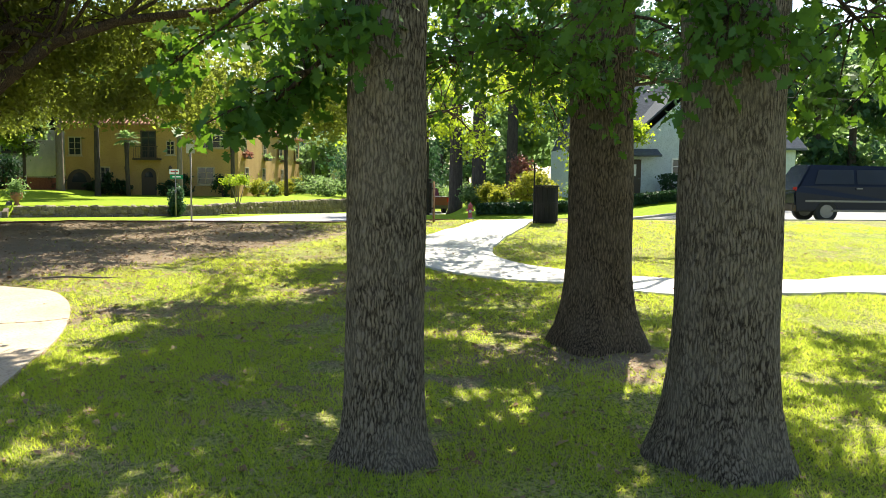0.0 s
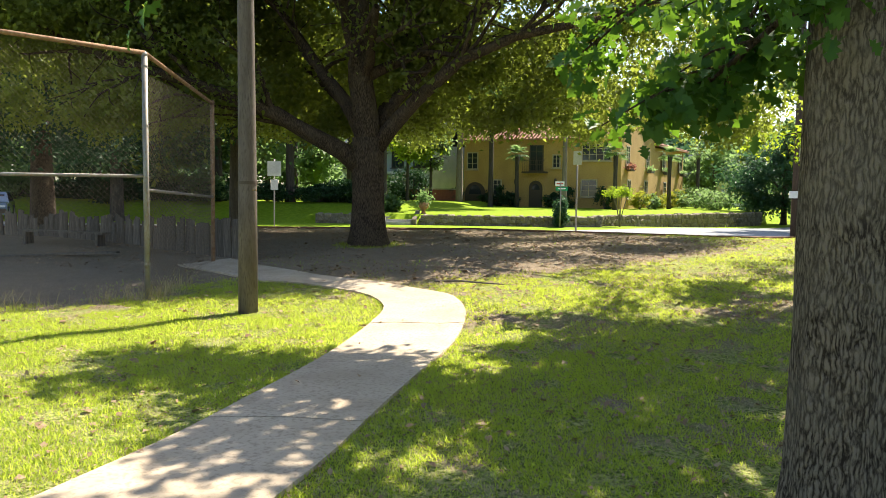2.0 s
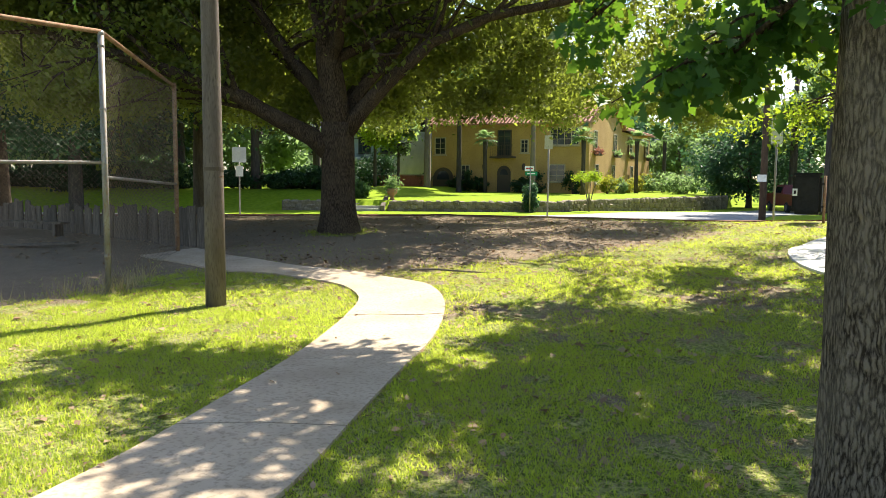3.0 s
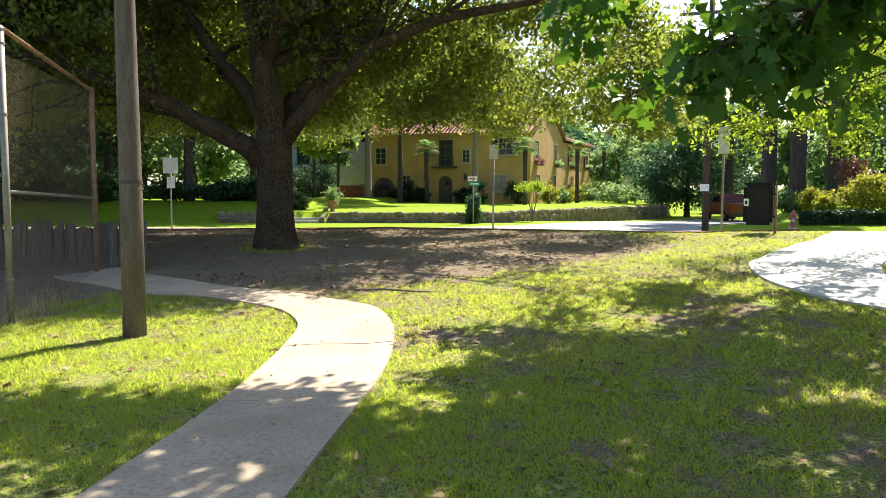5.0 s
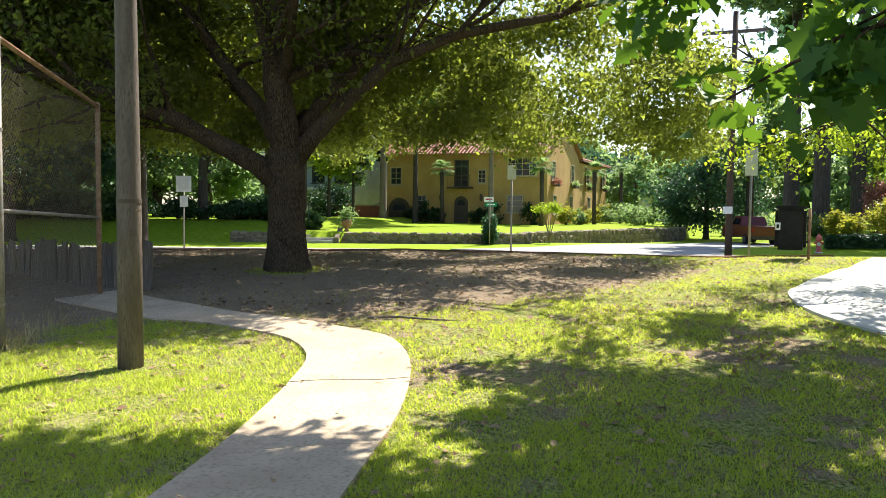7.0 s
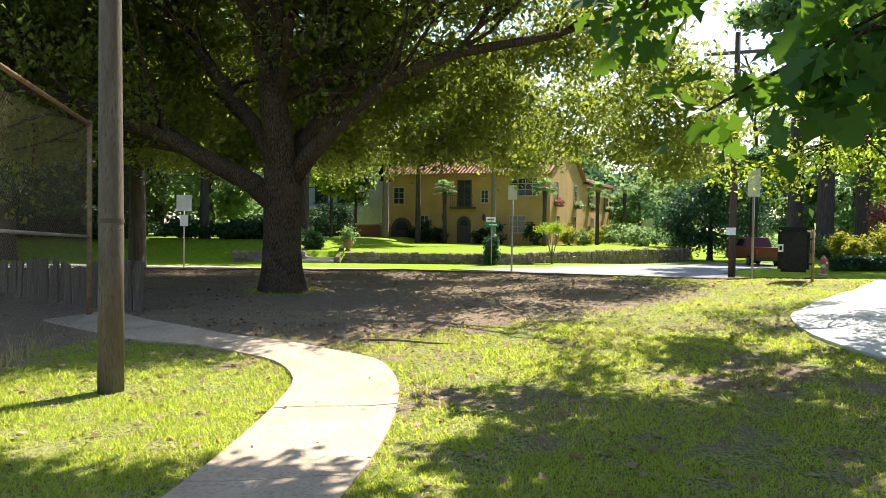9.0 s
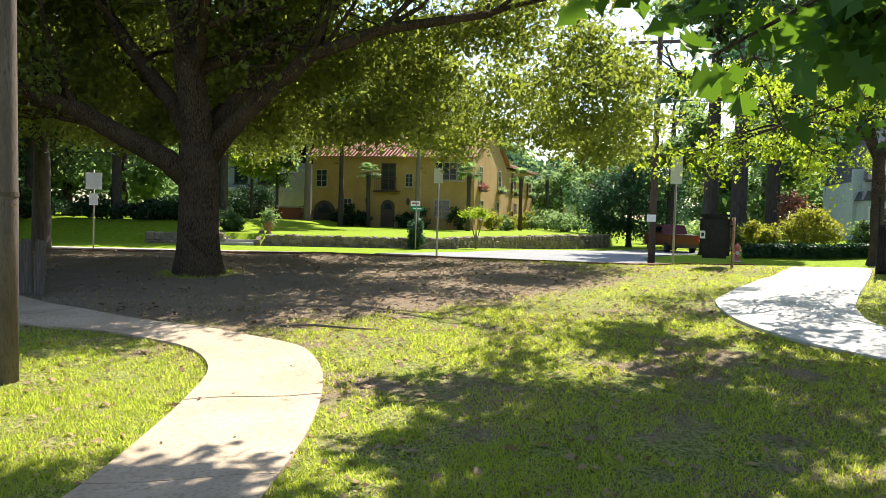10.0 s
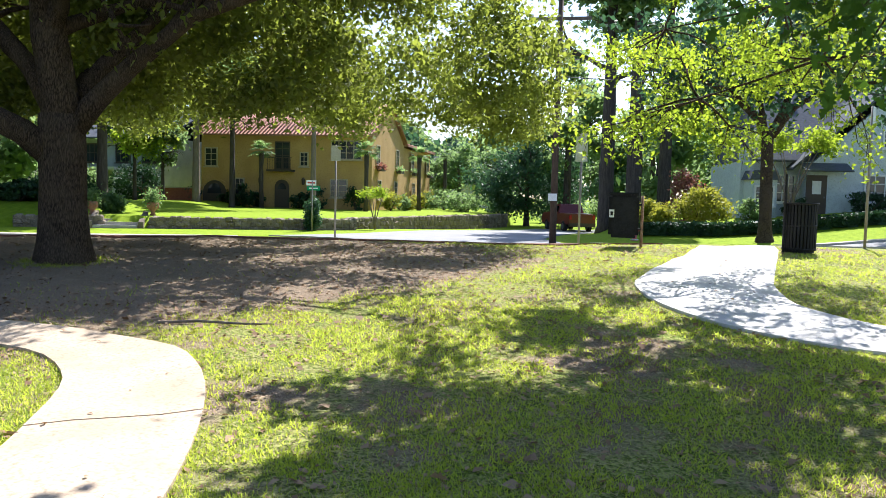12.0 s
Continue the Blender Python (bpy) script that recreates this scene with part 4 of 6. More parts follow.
def plank_wall():
    """Weathered upright planks that hold the bank behind the ball field."""
    line = smooth_line([(-8.9, 12.2), (-10.6, 12.35), (-12.5, 12.9), (-15.5, 13.6), (-19.0, 13.6), (-24.0, 13.2)], 0.2)
    t = thing("plank_wall", 0, 0, 0, 0, "low weathered grey plank wall behind the ball field", "fence")
    for i, (x, y) in enumerate(line[:-1]):
        nx_, ny_ = line[i + 1]
        a = math.degrees(math.atan2(ny_ - y, nx_ - x))
        h = 0.66 + 0.20 * math.exp(-i / 22) + 0.05 * math.sin(i * 0.55) + random.uniform(-0.07, 0.07) - (0.22 if random.random() < 0.08 else 0)
        bm = box(math.hypot(nx_ - x, ny_ - y) * 0.95, 0.035, h + 0.2, 0, 0, -0.2, 0.006)
        tilt = random.uniform(-0.25, 0.25)
        for v in bm.verts:
            if v.co.z > h - 0.05:
                v.co.z += random.uniform(-0.05, 0.03) + v.co.x * tilt
        p = part("plank", bm, M["plank"], t)
        p.matrix_local = pose(x, y, lz(x, y) * 0.6, random.uniform(-4, 4), random.uniform(-3, 3), a + random.uniform(-3, 3))
    b = thing("bench", -15.0, 12.55, lz(-15.0, 12.55), 8, "low weathered plank bench by the ball field wall", "bench")
    part("seat", box(2.6, 0.28, 0.045, 0, 0, 0.30, 0.006), M["plank"], b)
    for xx in (-1.1, 1.1):
        part("leg", box(0.09, 0.24, 0.30, xx, 0, 0, 0.006), M["plank"], b)
    d = thing("loose_board", -13.2, 11.1, lz(-13.2, 11.1), 25, "long pale board lying on the bare field", "board")
    bm = box(2.6, 0.18, 0.04, 0, 0, 0.0, 0.005)
    part("board", bm, M["plank"], d).matrix_local = pose(0, 0, 0.01, 0, -3, 0)


plank_wall()


def bin_slatted(x, y, rz, label):
    """A park litter bin of upright black steel slats with a rim and a liner, hung on a post."""
    t = thing("litter_bin", x, y, lz(x, y), rz, label, "litter bin", "black park bins")
    part("liner", lathe([(0.0, 0.10), (0.235, 0.10), (0.25, 0.88), (0.235, 0.885), (0.22, 0.5)], 28), M["black"], t, "", True)
    slat = None
    for i in range(30):
        a = i * math.tau / 30
        if slat is None:
            slat = part("slat", box(0.042, 0.008, 0.86, 0, 0, 0.06, 0.002), M["black"], t)
            s = slat
        else:
            s = new("slat", slat.data)
            s.parent = t
        s.matrix_local = pose(math.cos(a) * 0.285, math.sin(a) * 0.285, 0, 0, 0, math.degrees(a) + 90)
    for z, r in ((0.07, 0.29), (0.5, 0.282), (0.90, 0.30)):
        part("hoop", lathe([(r - 0.012, z), (r + 0.008, z), (r + 0.008, z + 0.035), (r - 0.012, z + 0.035)], 32), M["black"], t, "", True)
    part("base_plate", lathe([(0.0, 0.02), (0.26, 0.02), (0.26, 0.06), (0.0, 0.06)], 28), M["black"], t)
    for k in range(3):
        a = k * math.tau / 3
        part("foot", lathe([(0.03, -0.03), (0.03, 0.02)], 10, None, (math.cos(a) * 0.2, math.sin(a) * 0.2, 0)), M["black"], t)
    part("post", tube([(0, 0, 0), (0, 0, 1.5)], 0.022, 10), M["black"], t).matrix_local = pose(-0.30, -0.12, -0.05)
    return t


def bin_box():
    """The plain black bin with rounded edges, hung from a post."""
    x, y = 0.92, 20.25
    t = thing("litter_bin", x, y, lz(x, y), -3, "plain black boxy litter bin hung on a post", "litter bin", "black park bins")
    part("body", box(0.60, 0.44, 0.88, 0, 0, 0.19, 0.06), M["black"], t)
    part("lid", box(0.62, 0.46, 0.06, 0, 0, 1.05, 0.025), M["black"], t)
    part("notice", box(0.10, 0.006, 0.16, -0.24, -0.225, 0.60), M["sign_white"], t, "small white notice")
    part("notice_bars", box(0.05, 0.004, 0.08, -0.24, -0.230, 0.64), M["black"], t)
    part("post", tube([(0.36, -0.2, -0.2), (0.36, -0.2, 1.05)], 0.03, 10), M["rust"], t, "rusty post", True)
    for z in (0.35, 0.85):
        part("bracket", box(0.10, 0.05, 0.04, 0.33, -0.2, z), M["black"], t)


bin_slatted(4.03, 19.1, 0, "slatted black steel litter bin beside the pale walk")
bin_box()


def sign(x, y, z_base, plates, label, rz, post_h, post_r=0.03, post_m="galv"):
    """A street sign on a post: plates of (width, height, centre height, material, part name)."""
    t = thing("street_sign", x, y, z_base, rz, label, "sign")
    part("post", tube([(0, 0, -0.3), (0, 0, post_h)], post_r, 8), M[post_m], t, "", True)
    for w, h, zc, m, nm in plates:
        p = part(nm, box(w, 0.006, h, 0, -post_r - 0.006, zc - h / 2, 0.002), M[m], t)
        for dz in (-h * 0.3, h * 0.3):
            part("bolt", tube([(0, -post_r - 0.012, zc + dz), (0, -post_r - 0.002, zc + dz)], 0.012, 6), M["galv"], p)
    return t


sign(-22.1, 28.3, lz(-22.1, 28.3), [(0.60, 0.66, 2.78, "sign_back", "plate"), (0.32, 0.46, 2.06, "sign_back", "plate")], "two white sign plates seen on one steel post", 40, 3.2)
sign(-7.28, 26.6, lz(-7.28, 26.6), [(0.28, 0.46, 3.05, "sign_back", "plate")], "grey back of a narrow street sign on a post", 16, 3.3)
sign(0.0, 24.2, lz(0.0, 24.2), [(0.30, 0.72, 3.15, "sign_back", "plate")], "tall pale sign plate seen edge-on from behind", 2, 3.5)


def street_name():
    x, y = -12.44, 39.1
    t = thing("street_name_sign", x, y, lz(x, y), 19, "green and white street name sign on a steel post", "sign")
    part("post", tube([(0, 0, -0.3), (0, 0, 2.35)], 0.03, 8), M["galv"], t, "", True)
    p = part("plate", box(0.62, 0.02, 0.20, 0.05, 0, 1.92, 0.004), M["sign_green"], t, "green name plate")
    part("lettering", box(0.40, 0.005, 0.06, 0.05, -0.0135, 1.99), M["sign_white"], p)
    q = part("plate", box(0.46, 0.02, 0.24, -0.05, 0, 2.15, 0.004), M["sign_white"], t, "white upper plate")
    part("lettering", box(0.34, 0.005, 0.07, -0.05, -0.0135, 2.24), M["sign_red"], q)


street_name()


def hydrant():
    x, y = 2.3, 38.8
    t = thing("fire_hydrant", x, y, lz(x, y), 0, "red fire hydrant with a pale base on the verge", "hydrant")
    part("barrel", lathe([(0.16, 0), (0.16, 0.04), (0.10, 0.05), (0.10, 0.56), (0.13, 0.57), (0.13, 0.60)], 18), M["hyd"], t, "", True)
    part("bonnet", lathe([(0.13, 0.60), (0.12, 0.68), (0.07, 0.76), (0.03, 0.78), (0.03, 0.84), (0.0, 0.84)], 18), M["hyd"], t, "", True)
    part("flange", lathe([(0.17, 0.02), (0.17, 0.07)], 18), M["silver"], t)
    for s in (-1, 1):
        part("outlet", tube([(s * 0.09, 0, 0.45), (s * 0.19, 0, 0.45)], 0.055, 12), M["hyd"], t)
    part("outlet", tube([(0, -0.09, 0.40), (0, -0.2, 0.40)], 0.075, 14), M["silver"], t, "pale pumper cap")


hydrant()


def utility_pole(x, y, h, r, label, rz=0):
    t = thing("utility_pole", x, y, lz(x, y), rz, label, "pole")
    part("shaft", tube([(0, 0, -0.3), (0, 0, h * 0.5), (0.03, 0, h)], [r, r * 0.88, r * 0.7], 12), M["pole_dark"], t, "", True)
    part("crossarm", box(2.4, 0.1, 0.12, 0, 0.12, h - 0.8), M["pole"], t)
    for a in (-1.05, -0.45, 0.45, 1.05):
        part("insulator", lathe([(0.03, 0), (0.05, 0.06), (0.03, 0.12)], 8, None, (a, 0.12, h - 0.68)), M["silver"], t)
    return t


up1 = utility_pole(-1.06, 34.8, 9.5, 0.14, "brown wooden utility pole on the far corner")
part("notice", box(0.34, 0.02, 0.28, -0.05, -0.16, 1.75), M["sign_white"], up1, "white paper notice")


def cable(a, b, sag, label):
    a, b = Vector(a), Vector(b)
    pts = [a.lerp(b, i / 20) - Vector((0, 0, sag * 4 * (i / 20) * (1 - i / 20))) for i in range(21)]
    t = thing("overhead_cable", 0, 0, 0, 0, label, "cable", "overhead cables")
    part("cable", tube(pts, 0.018, 4), M["wire"], t)


cable((-1.06, 34.9, 7.0), (-45, 45, 6.0), 0.8, "black overhead cable strung along the street")
cable((-1.06, 34.9, 6.2), (-45, 45, 5.0), 0.8, "black overhead cable strung along the street")
cable((-1.06, 34.9, 7.0), (45, 42, 7.4), 0.8, "black overhead cable strung over the cottage side")
cable((-1.06, 34.9, 6.3), (45, 42, 6.4), 0.6, "black overhead cable strung over the cottage side")


# ---- houses ----
def window(parent, w, h, m, cols=2, rows=3, sill=True, frame_m="white"):
    """A casement: frame, bars, dark pane, sill. m: pose on the parent's wall, facing -y."""
    f = bmesh.new()
    for x in (-w / 2, w / 2):
        box(0.09, 0.07, h + 0.09, x, 0, -0.045, 0, f)
    for z in (-0.045, h - 0.045):
        box(w, 0.068, 0.09, 0, 0, z, 0, f)
    fr = part("window", f, M[frame_m], parent)
    fr.matrix_local = m
    part("pane", box(w, 0.02, h, 0, 0.0, 0.0), M["darkglass"], fr)
    b = bmesh.new()
    for i in range(1, cols):
        box(0.05, 0.05, h, -w / 2 + w * i / cols, -0.008, 0, 0, b)
    for i in range(1, rows):
        box(w, 0.04, 0.035, 0, -0.006, h * i / rows, 0, b)
    part("glazing_bars", b, M[frame_m], fr)
    if sill:
        part("sill", box(w + 0.25, 0.18, 0.07, 0, -0.06, -0.12, 0.01), M[frame_m], fr)
    return fr


def tiled_roof(parent, x0, x1, y0, y1, z0, zr, ridge="x", hip=0.0, name="roof", m="tile", rolls=0.30):
    """A pitched roof with rounded tile rows running down its slopes."""
    bm = bmesh.new()
    t = 0.12
    if ridge == "x":
        ym = (y0 + y1) / 2
        ends = (x0 + hip, x1 - hip)
        slopes = [((x0, y0, z0), (x1, y0, z0), (ends[1], ym, zr), (ends[0], ym, zr)), ((x1, y1, z0), (x0, y1, z0), (ends[0], ym, zr), (ends[1], ym, zr))]
        tri = [((x0, y1, z0), (x0, y0, z0), (ends[0], ym, zr)), ((x1, y0, z0), (x1, y1, z0), (ends[1], ym, zr))]
    else:
        xm = (x0 + x1) / 2
        ends = (y0 + hip, y1 - hip)
        slopes = [((x0, y1, z0), (x0, y0, z0), (xm, ends[0], zr), (xm, ends[1], zr)), ((x1, y0, z0), (x1, y1, z0), (xm, ends[1], zr), (xm, ends[0], zr))]
        tri = [((x0, y0, z0), (x1, y0, z0), (xm, ends[0], zr)), ((x1, y1, z0), (x0, y1, z0), (xm, ends[1], zr))]
    for q in slopes + (tri if hip else []):
        top = [bm.verts.new(Vector(p) + Vector((0, 0, t))) for p in q]
        low = [bm.verts.new(p) for p in q]
        bm.faces.new(top)
        bm.faces.new(low[::-1])
        for i in range(len(q)):
            j = (i + 1) % len(q)
            bm.faces.new((low[i], low[j], top[j], top[i]))
    roof = part(name, bm, M[m], parent)
    if rolls:
        rb = bmesh.new()
        for q in slopes:
            a, b, c, d = [Vector(p) + Vector((0, 0, t)) for p in q]
            k = int((b - a).length / rolls)
            for i in range(k + 1):
                u = i / k
                p, s = a.lerp(b, u), None
                e = d + (c - d) * min(max(((p - d).dot(c - d)) / max((c - d).length_squared, 1e-6), 0), 1)
                tube([p, e], rolls * 0.22, 6, rb)
        tagged(part("roof_tiling", rb, M[m], roof, "", True), kind="stuff")
    return roof


def yellow_house():
    X0, X1, Y0, Y1, H = -28.7, -15.3, 60.0, 70.3, 5.6
    z = 0.24
    t = thing("yellow_house", X1, Y0, z, 0, "two-storey yellow stucco house with a red tile roof", "house")
    w = X1 - X0
    d = Y1 - Y0
    # walls: front and back slabs, gable ends
    part("wall", box(w, 0.35, H + 0.4, -w / 2, 0.175, -0.4), M["stucco"], t)
    part("wall", box(w, 0.35, H + 0.4, -w / 2, d - 0.175, -0.4), M["stucco"], t)
    for x in (-0.175, -w + 0.175):
        g = prism([(0.352, -0.4), (d - 0.352, -0.4), (d - 0.352, H + 0.1), (d / 2, H + 2.5), (0.352, H + 0.1)], 0.35, "x")
        for v in g.verts:
            v.co.x += x
        part("wall", g, M["stucco"], t)
    tiled_roof(t, -w - 0.4, 0.22, -0.5, d + 0.5, H - 0.12, H + 2.7, "x")
    # rear wing, lower, with a hipped roof
    part("wing", box(8.0, 12.4, H + 0.2, -4.15, d + 6.2, -0.4), M["stucco"], t)
    tiled_roof(t, -8.6, 0.30, d + 0.1, d + 12.8, H - 0.1, H + 1.25, "y", 3.0)
    # front windows
    for px, zz, ww, hh, cc in ((-12.6, 3.2, 0.95, 1.35, 2), (-1.95, 3.85, 2.3, 1.35, 4), (-2.5, 1.05, 1.25, 1.3, 2), (-10.3, 1.1, 0.7, 1.2, 2), (-5.2, 3.3, 0.6, 1.0, 2)):
        window(t, ww, hh, pose(px, -0.02, zz), cc, 3, True, "tan")
    # arched entrance and arched ground-floor opening
    for px, ww, hh, nm, lab in ((-6.9, 1.15, 2.25, "door", "dark arched front door"), (-12.3, 1.9, 2.1, "arched_window", "dark arched window")):
        out = [(-ww / 2, 0), (ww / 2, 0), (ww / 2, hh - ww / 2)] + [(ww / 2 * math.cos(a), hh - ww / 2 + ww / 2 * math.sin(a)) for a in np.linspace(0.2, math.pi - 0.2, 9)] + [(-ww / 2, hh - ww / 2)]
        o = part(nm, prism(out, 0.08), M["trim"], t, lab)
        o.matrix_local = pose(px, -0.03, 0.02)
        big = [(u * 1.28, v * 1.08) for u, v in out]
        sur = part("surround", prism(big, 0.04), M["stucco"], o)
        sur.matrix_local = pose(0, 0.012, -0.02)
        part("glass", prism([(u * 0.6, 0.9 + (v - 0.9) * 0.8) for u, v in out if v > 0.5] + [(-0.3 * ww, 0.95), (0.3 * ww, 0.95)][:0], 0.03), M["darkglass"], o).matrix_local = pose(0, -0.035, 0)
    for px in (-8.6, -5.2):
        part("wall_lantern", lathe([(0.06, 0), (0.12, 0.1), (0.14, 0.4), (0.05, 0.55)], 8, None, (px, -0.16, 1.9)), M["trim"], t)
    # balcony with iron rails before a tall window
    window(t, 1.1, 2.0, pose(-6.9, -0.02, 3.05), 2, 4, False, "trim")
    bal = part("balcony", box(2.0, 0.7, 0.14, -6.9, -0.36, 2.85, 0.02), M["trim"], t, "dark iron balcony")
    for i in range(11):
        part("bar", tube([(-7.8 + i * 0.18, -0.68, 2.99), (-7.8 + i * 0.18, -0.68, 3.85)], 0.016, 5), M["trim"], bal)
    part("handrail", box(1.95, 0.05, 0.05, -6.9, -0.68, 3.85), M["trim"], bal)
    # side windows with flower boxes
    for k, up in ((1.7, 1), (7.9, 1), (13.7, 1), (20.7, 1), (2.2, 0), (7.5, 0), (14.3, 0)):
        window(t, 1.0, 1.45, pose(0.02, k, 3.55 if up else 0.95, 0, 0, 90), 2, 3, True, "tan")
        if up:
            fb = part("flower_box", box(0.35, 1.3, 0.24, 0.28, k, 3.08, 0.03), M["trim"], t, "planted window box")
            c = rng.normal(size=(190, 3)) * np.array([0.14, 0.5, 0.12]) + np.array([0.3, k, 3.42])
            tagged(part_mesh("flowers", leaves("flowers", c, 0.16), M["leaf_far"] if k > 2 else M["leaf_red"], fb), kind="stuff")
    part("chimney", box(0.9, 0.9, 2.4, -9.0, d * 0.6, H + 0.6, 0.03), M["stucco"], t)
    return t


yellow_house()


def white_house():
    t = thing("white_house", -38.9, 63.0, 0.28, -14, "white two-storey house half hidden by trees", "house")
    part("wall", box(13, 9, 5.9, 0, 4.5, -0.6), M["painted"], t)
    tiled_roof(t, -7.0, 7.0, -0.6, 9.6, 5.3, 7.6, "x", 0, "roof", "slate", 0)
    for px, zz in ((-4.6, 3.4), (-1.2, 3.4), (2.2, 3.4), (5.0, 3.4), (-4.6, 0.9), (5.0, 0.9)):
        window(t, 1.5, 1.5, pose(px, -0.02, zz), 3, 2, True, "trim")
    part("porch_roof", box(6, 2.2, 0.25, 0.5, -1.1, 2.7, 0.03), M["white"], t)
    for px in (-2.3, 0.5, 3.3):
        part("column", lathe([(0.18, 0), (0.15, 0.2), (0.13, 2.7)], 12, None, (px, -2.0, 0)), M["white"], t)
    b = thing("garden_wall", -30.6, 58.6, 0.28, 0, "red brick garden wall between two houses", "wall")
    part("masonry", box(5.0, 0.3, 1.7, -0.4, 0, -0.3, 0.01), M["redbrick"], b)
    part("coping", box(5.1, 0.4, 0.1, -0.4, 0, 1.4, 0.02), M["kerb"], b)


white_house()


def cottage():
    t = thing("white_cottage", 7.2, 49.2, 0.95, 4, "white cottage with a steep grey shingle roof", "house")
    part("wall", box(13.8, 0.3, 3.6, 8.6, 0.15, -0.6), M["cottage"], t)
    part("wall", box(0.3, 8.4, 3.4, 1.85, 4.5, -0.4), M["cottage"], t)
    part("wall", box(0.3, 8.4, 3.4, 15.35, 4.5, -0.4), M["cottage"], t)
    part("wall", box(13.8, 0.3, 3.4, 8.6, 8.85, -0.4), M["cottage"], t)
    tiled_roof(t, 1.8, 16.0, -0.5, 9.5, 2.9, 7.2, "x", 1.2, "roof", "slate", 0)
    # projecting gable
    part("gable_wall", prism([(4.4, -0.6), (13.0, -0.6), (13.0, 2.6), (8.7, 6.6), (4.4, 2.6)], 0.3), M["cottage"], t).matrix_local = pose(0, -0.9, 0)
    part("gable_side", box(0.3, 0.9, 3.3, 4.55, -0.31, -0.4), M["cottage"], t)
    part("gable_side", box(0.3, 0.9, 3.3, 12.85, -0.31, -0.4), M["cottage"], t)
    rb = bmesh.new()
    for s in (-1, 1):
        a = [(8.5, -1.3, 6.95), (8.5 + s * 4.9, -1.3, 2.45), (8.5 + s * 4.9, 4.5, 2.45), (8.5, 4.5, 6.95)]
        top = [rb.verts.new((x, y, zz + 0.14)) for x, y, zz in a]
        low = [rb.verts.new(p) for p in a]
        rb.faces.new(top)
        rb.faces.new(low[::-1])
        for i in range(4):
            j = (i + 1) % 4
            rb.faces.new((low[i], low[j], top[j], top[i]))
    bmesh.ops.recalc_face_normals(rb, faces=rb.faces[:])
    part("gable_roof", rb, M["slate"], t)
    dr = part("door", box(1.05, 0.08, 2.15, 4.9, -1.09, 0.05, 0.01), M["trim"], t, "brown panelled front door")
    part("door_window", box(0.45, 0.03, 0.7, 4.9, -1.14, 1.2), M["white"], dr)
    part("door_handle", lathe([(0.03, 0), (0.03, 0.08)], 8, None, (5.3, -1.16, 1.0)), M["chrome"], dr)
    aw = part("awning", prism([(-1.0, 2.35), (0.0, 2.75), (0.0, 2.85), (-1.05, 2.42)], 2.4, "x"), M["slate"], t, "grey awning over the door")
    aw.matrix_local = pose(5.2, -1.06, 0)
    window(t, 0.95, 1.45, pose(3.65, -0.02, 0.75), 3, 3)
    window(t, 1.5, 1.4, pose(8.1, -1.08, 0.85), 3, 3)
    window(t, 0.7, 0.9, pose(8.5, -1.08, 3.7), 2, 2)
    window(t, 1.2, 1.35, pose(14.2, -0.02, 0.85), 2, 3)
    # side porch with a white pediment
    part("porch_wall", box(1.3, 1.8, 2.5, 2.2, -0.4, -0.6), M["cottage"], t)
    part("porch_roof", prism([(1.4, 1.9), (3.0, 1.9), (2.8, 2.4), (1.6, 2.4)], 2.0), M["slate"], t).matrix_local = pose(0, -0.4, 0)
    part("chimney", box(0.5, 0.5, 3.2, 1.6, 0.6, 0.4, 0.02), M["cottage"], t)
    window(t, 0.95, 1.0, pose(2.2, -1.32, 0.55), 3, 3)
    part("step", box(1.8, 0.9, 0.2, 4.9, -1.6, -0.2, 0.02), M["kerb"], t)


cottage()


def plain_house(x, y, rz, w, d, h, label, wall_m, roof_m):
    t = thing("house", x, y, lz(x, y) - 0.1, rz, label, "house", "houses down the side street")
    part("wall", box(w, d, h, 0, 0, 0), M[wall_m], t)
    tiled_roof(t, -w / 2 - 0.4, w / 2 + 0.4, -d / 2 - 0.4, d / 2 + 0.4, h - 0.1, h + 2.6, "x", 0, "roof", roof_m, 0)
    for px in (-w * 0.3, 0, w * 0.3):
        window(t, 1.1, 1.3, pose(px, -d / 2 - 0.02, 0.9), 2, 2)
    return t


plain_house(-16.5, 96, -20, 11, 9, 3.2, "low white house with a dark roof behind trees", "white", "slate")


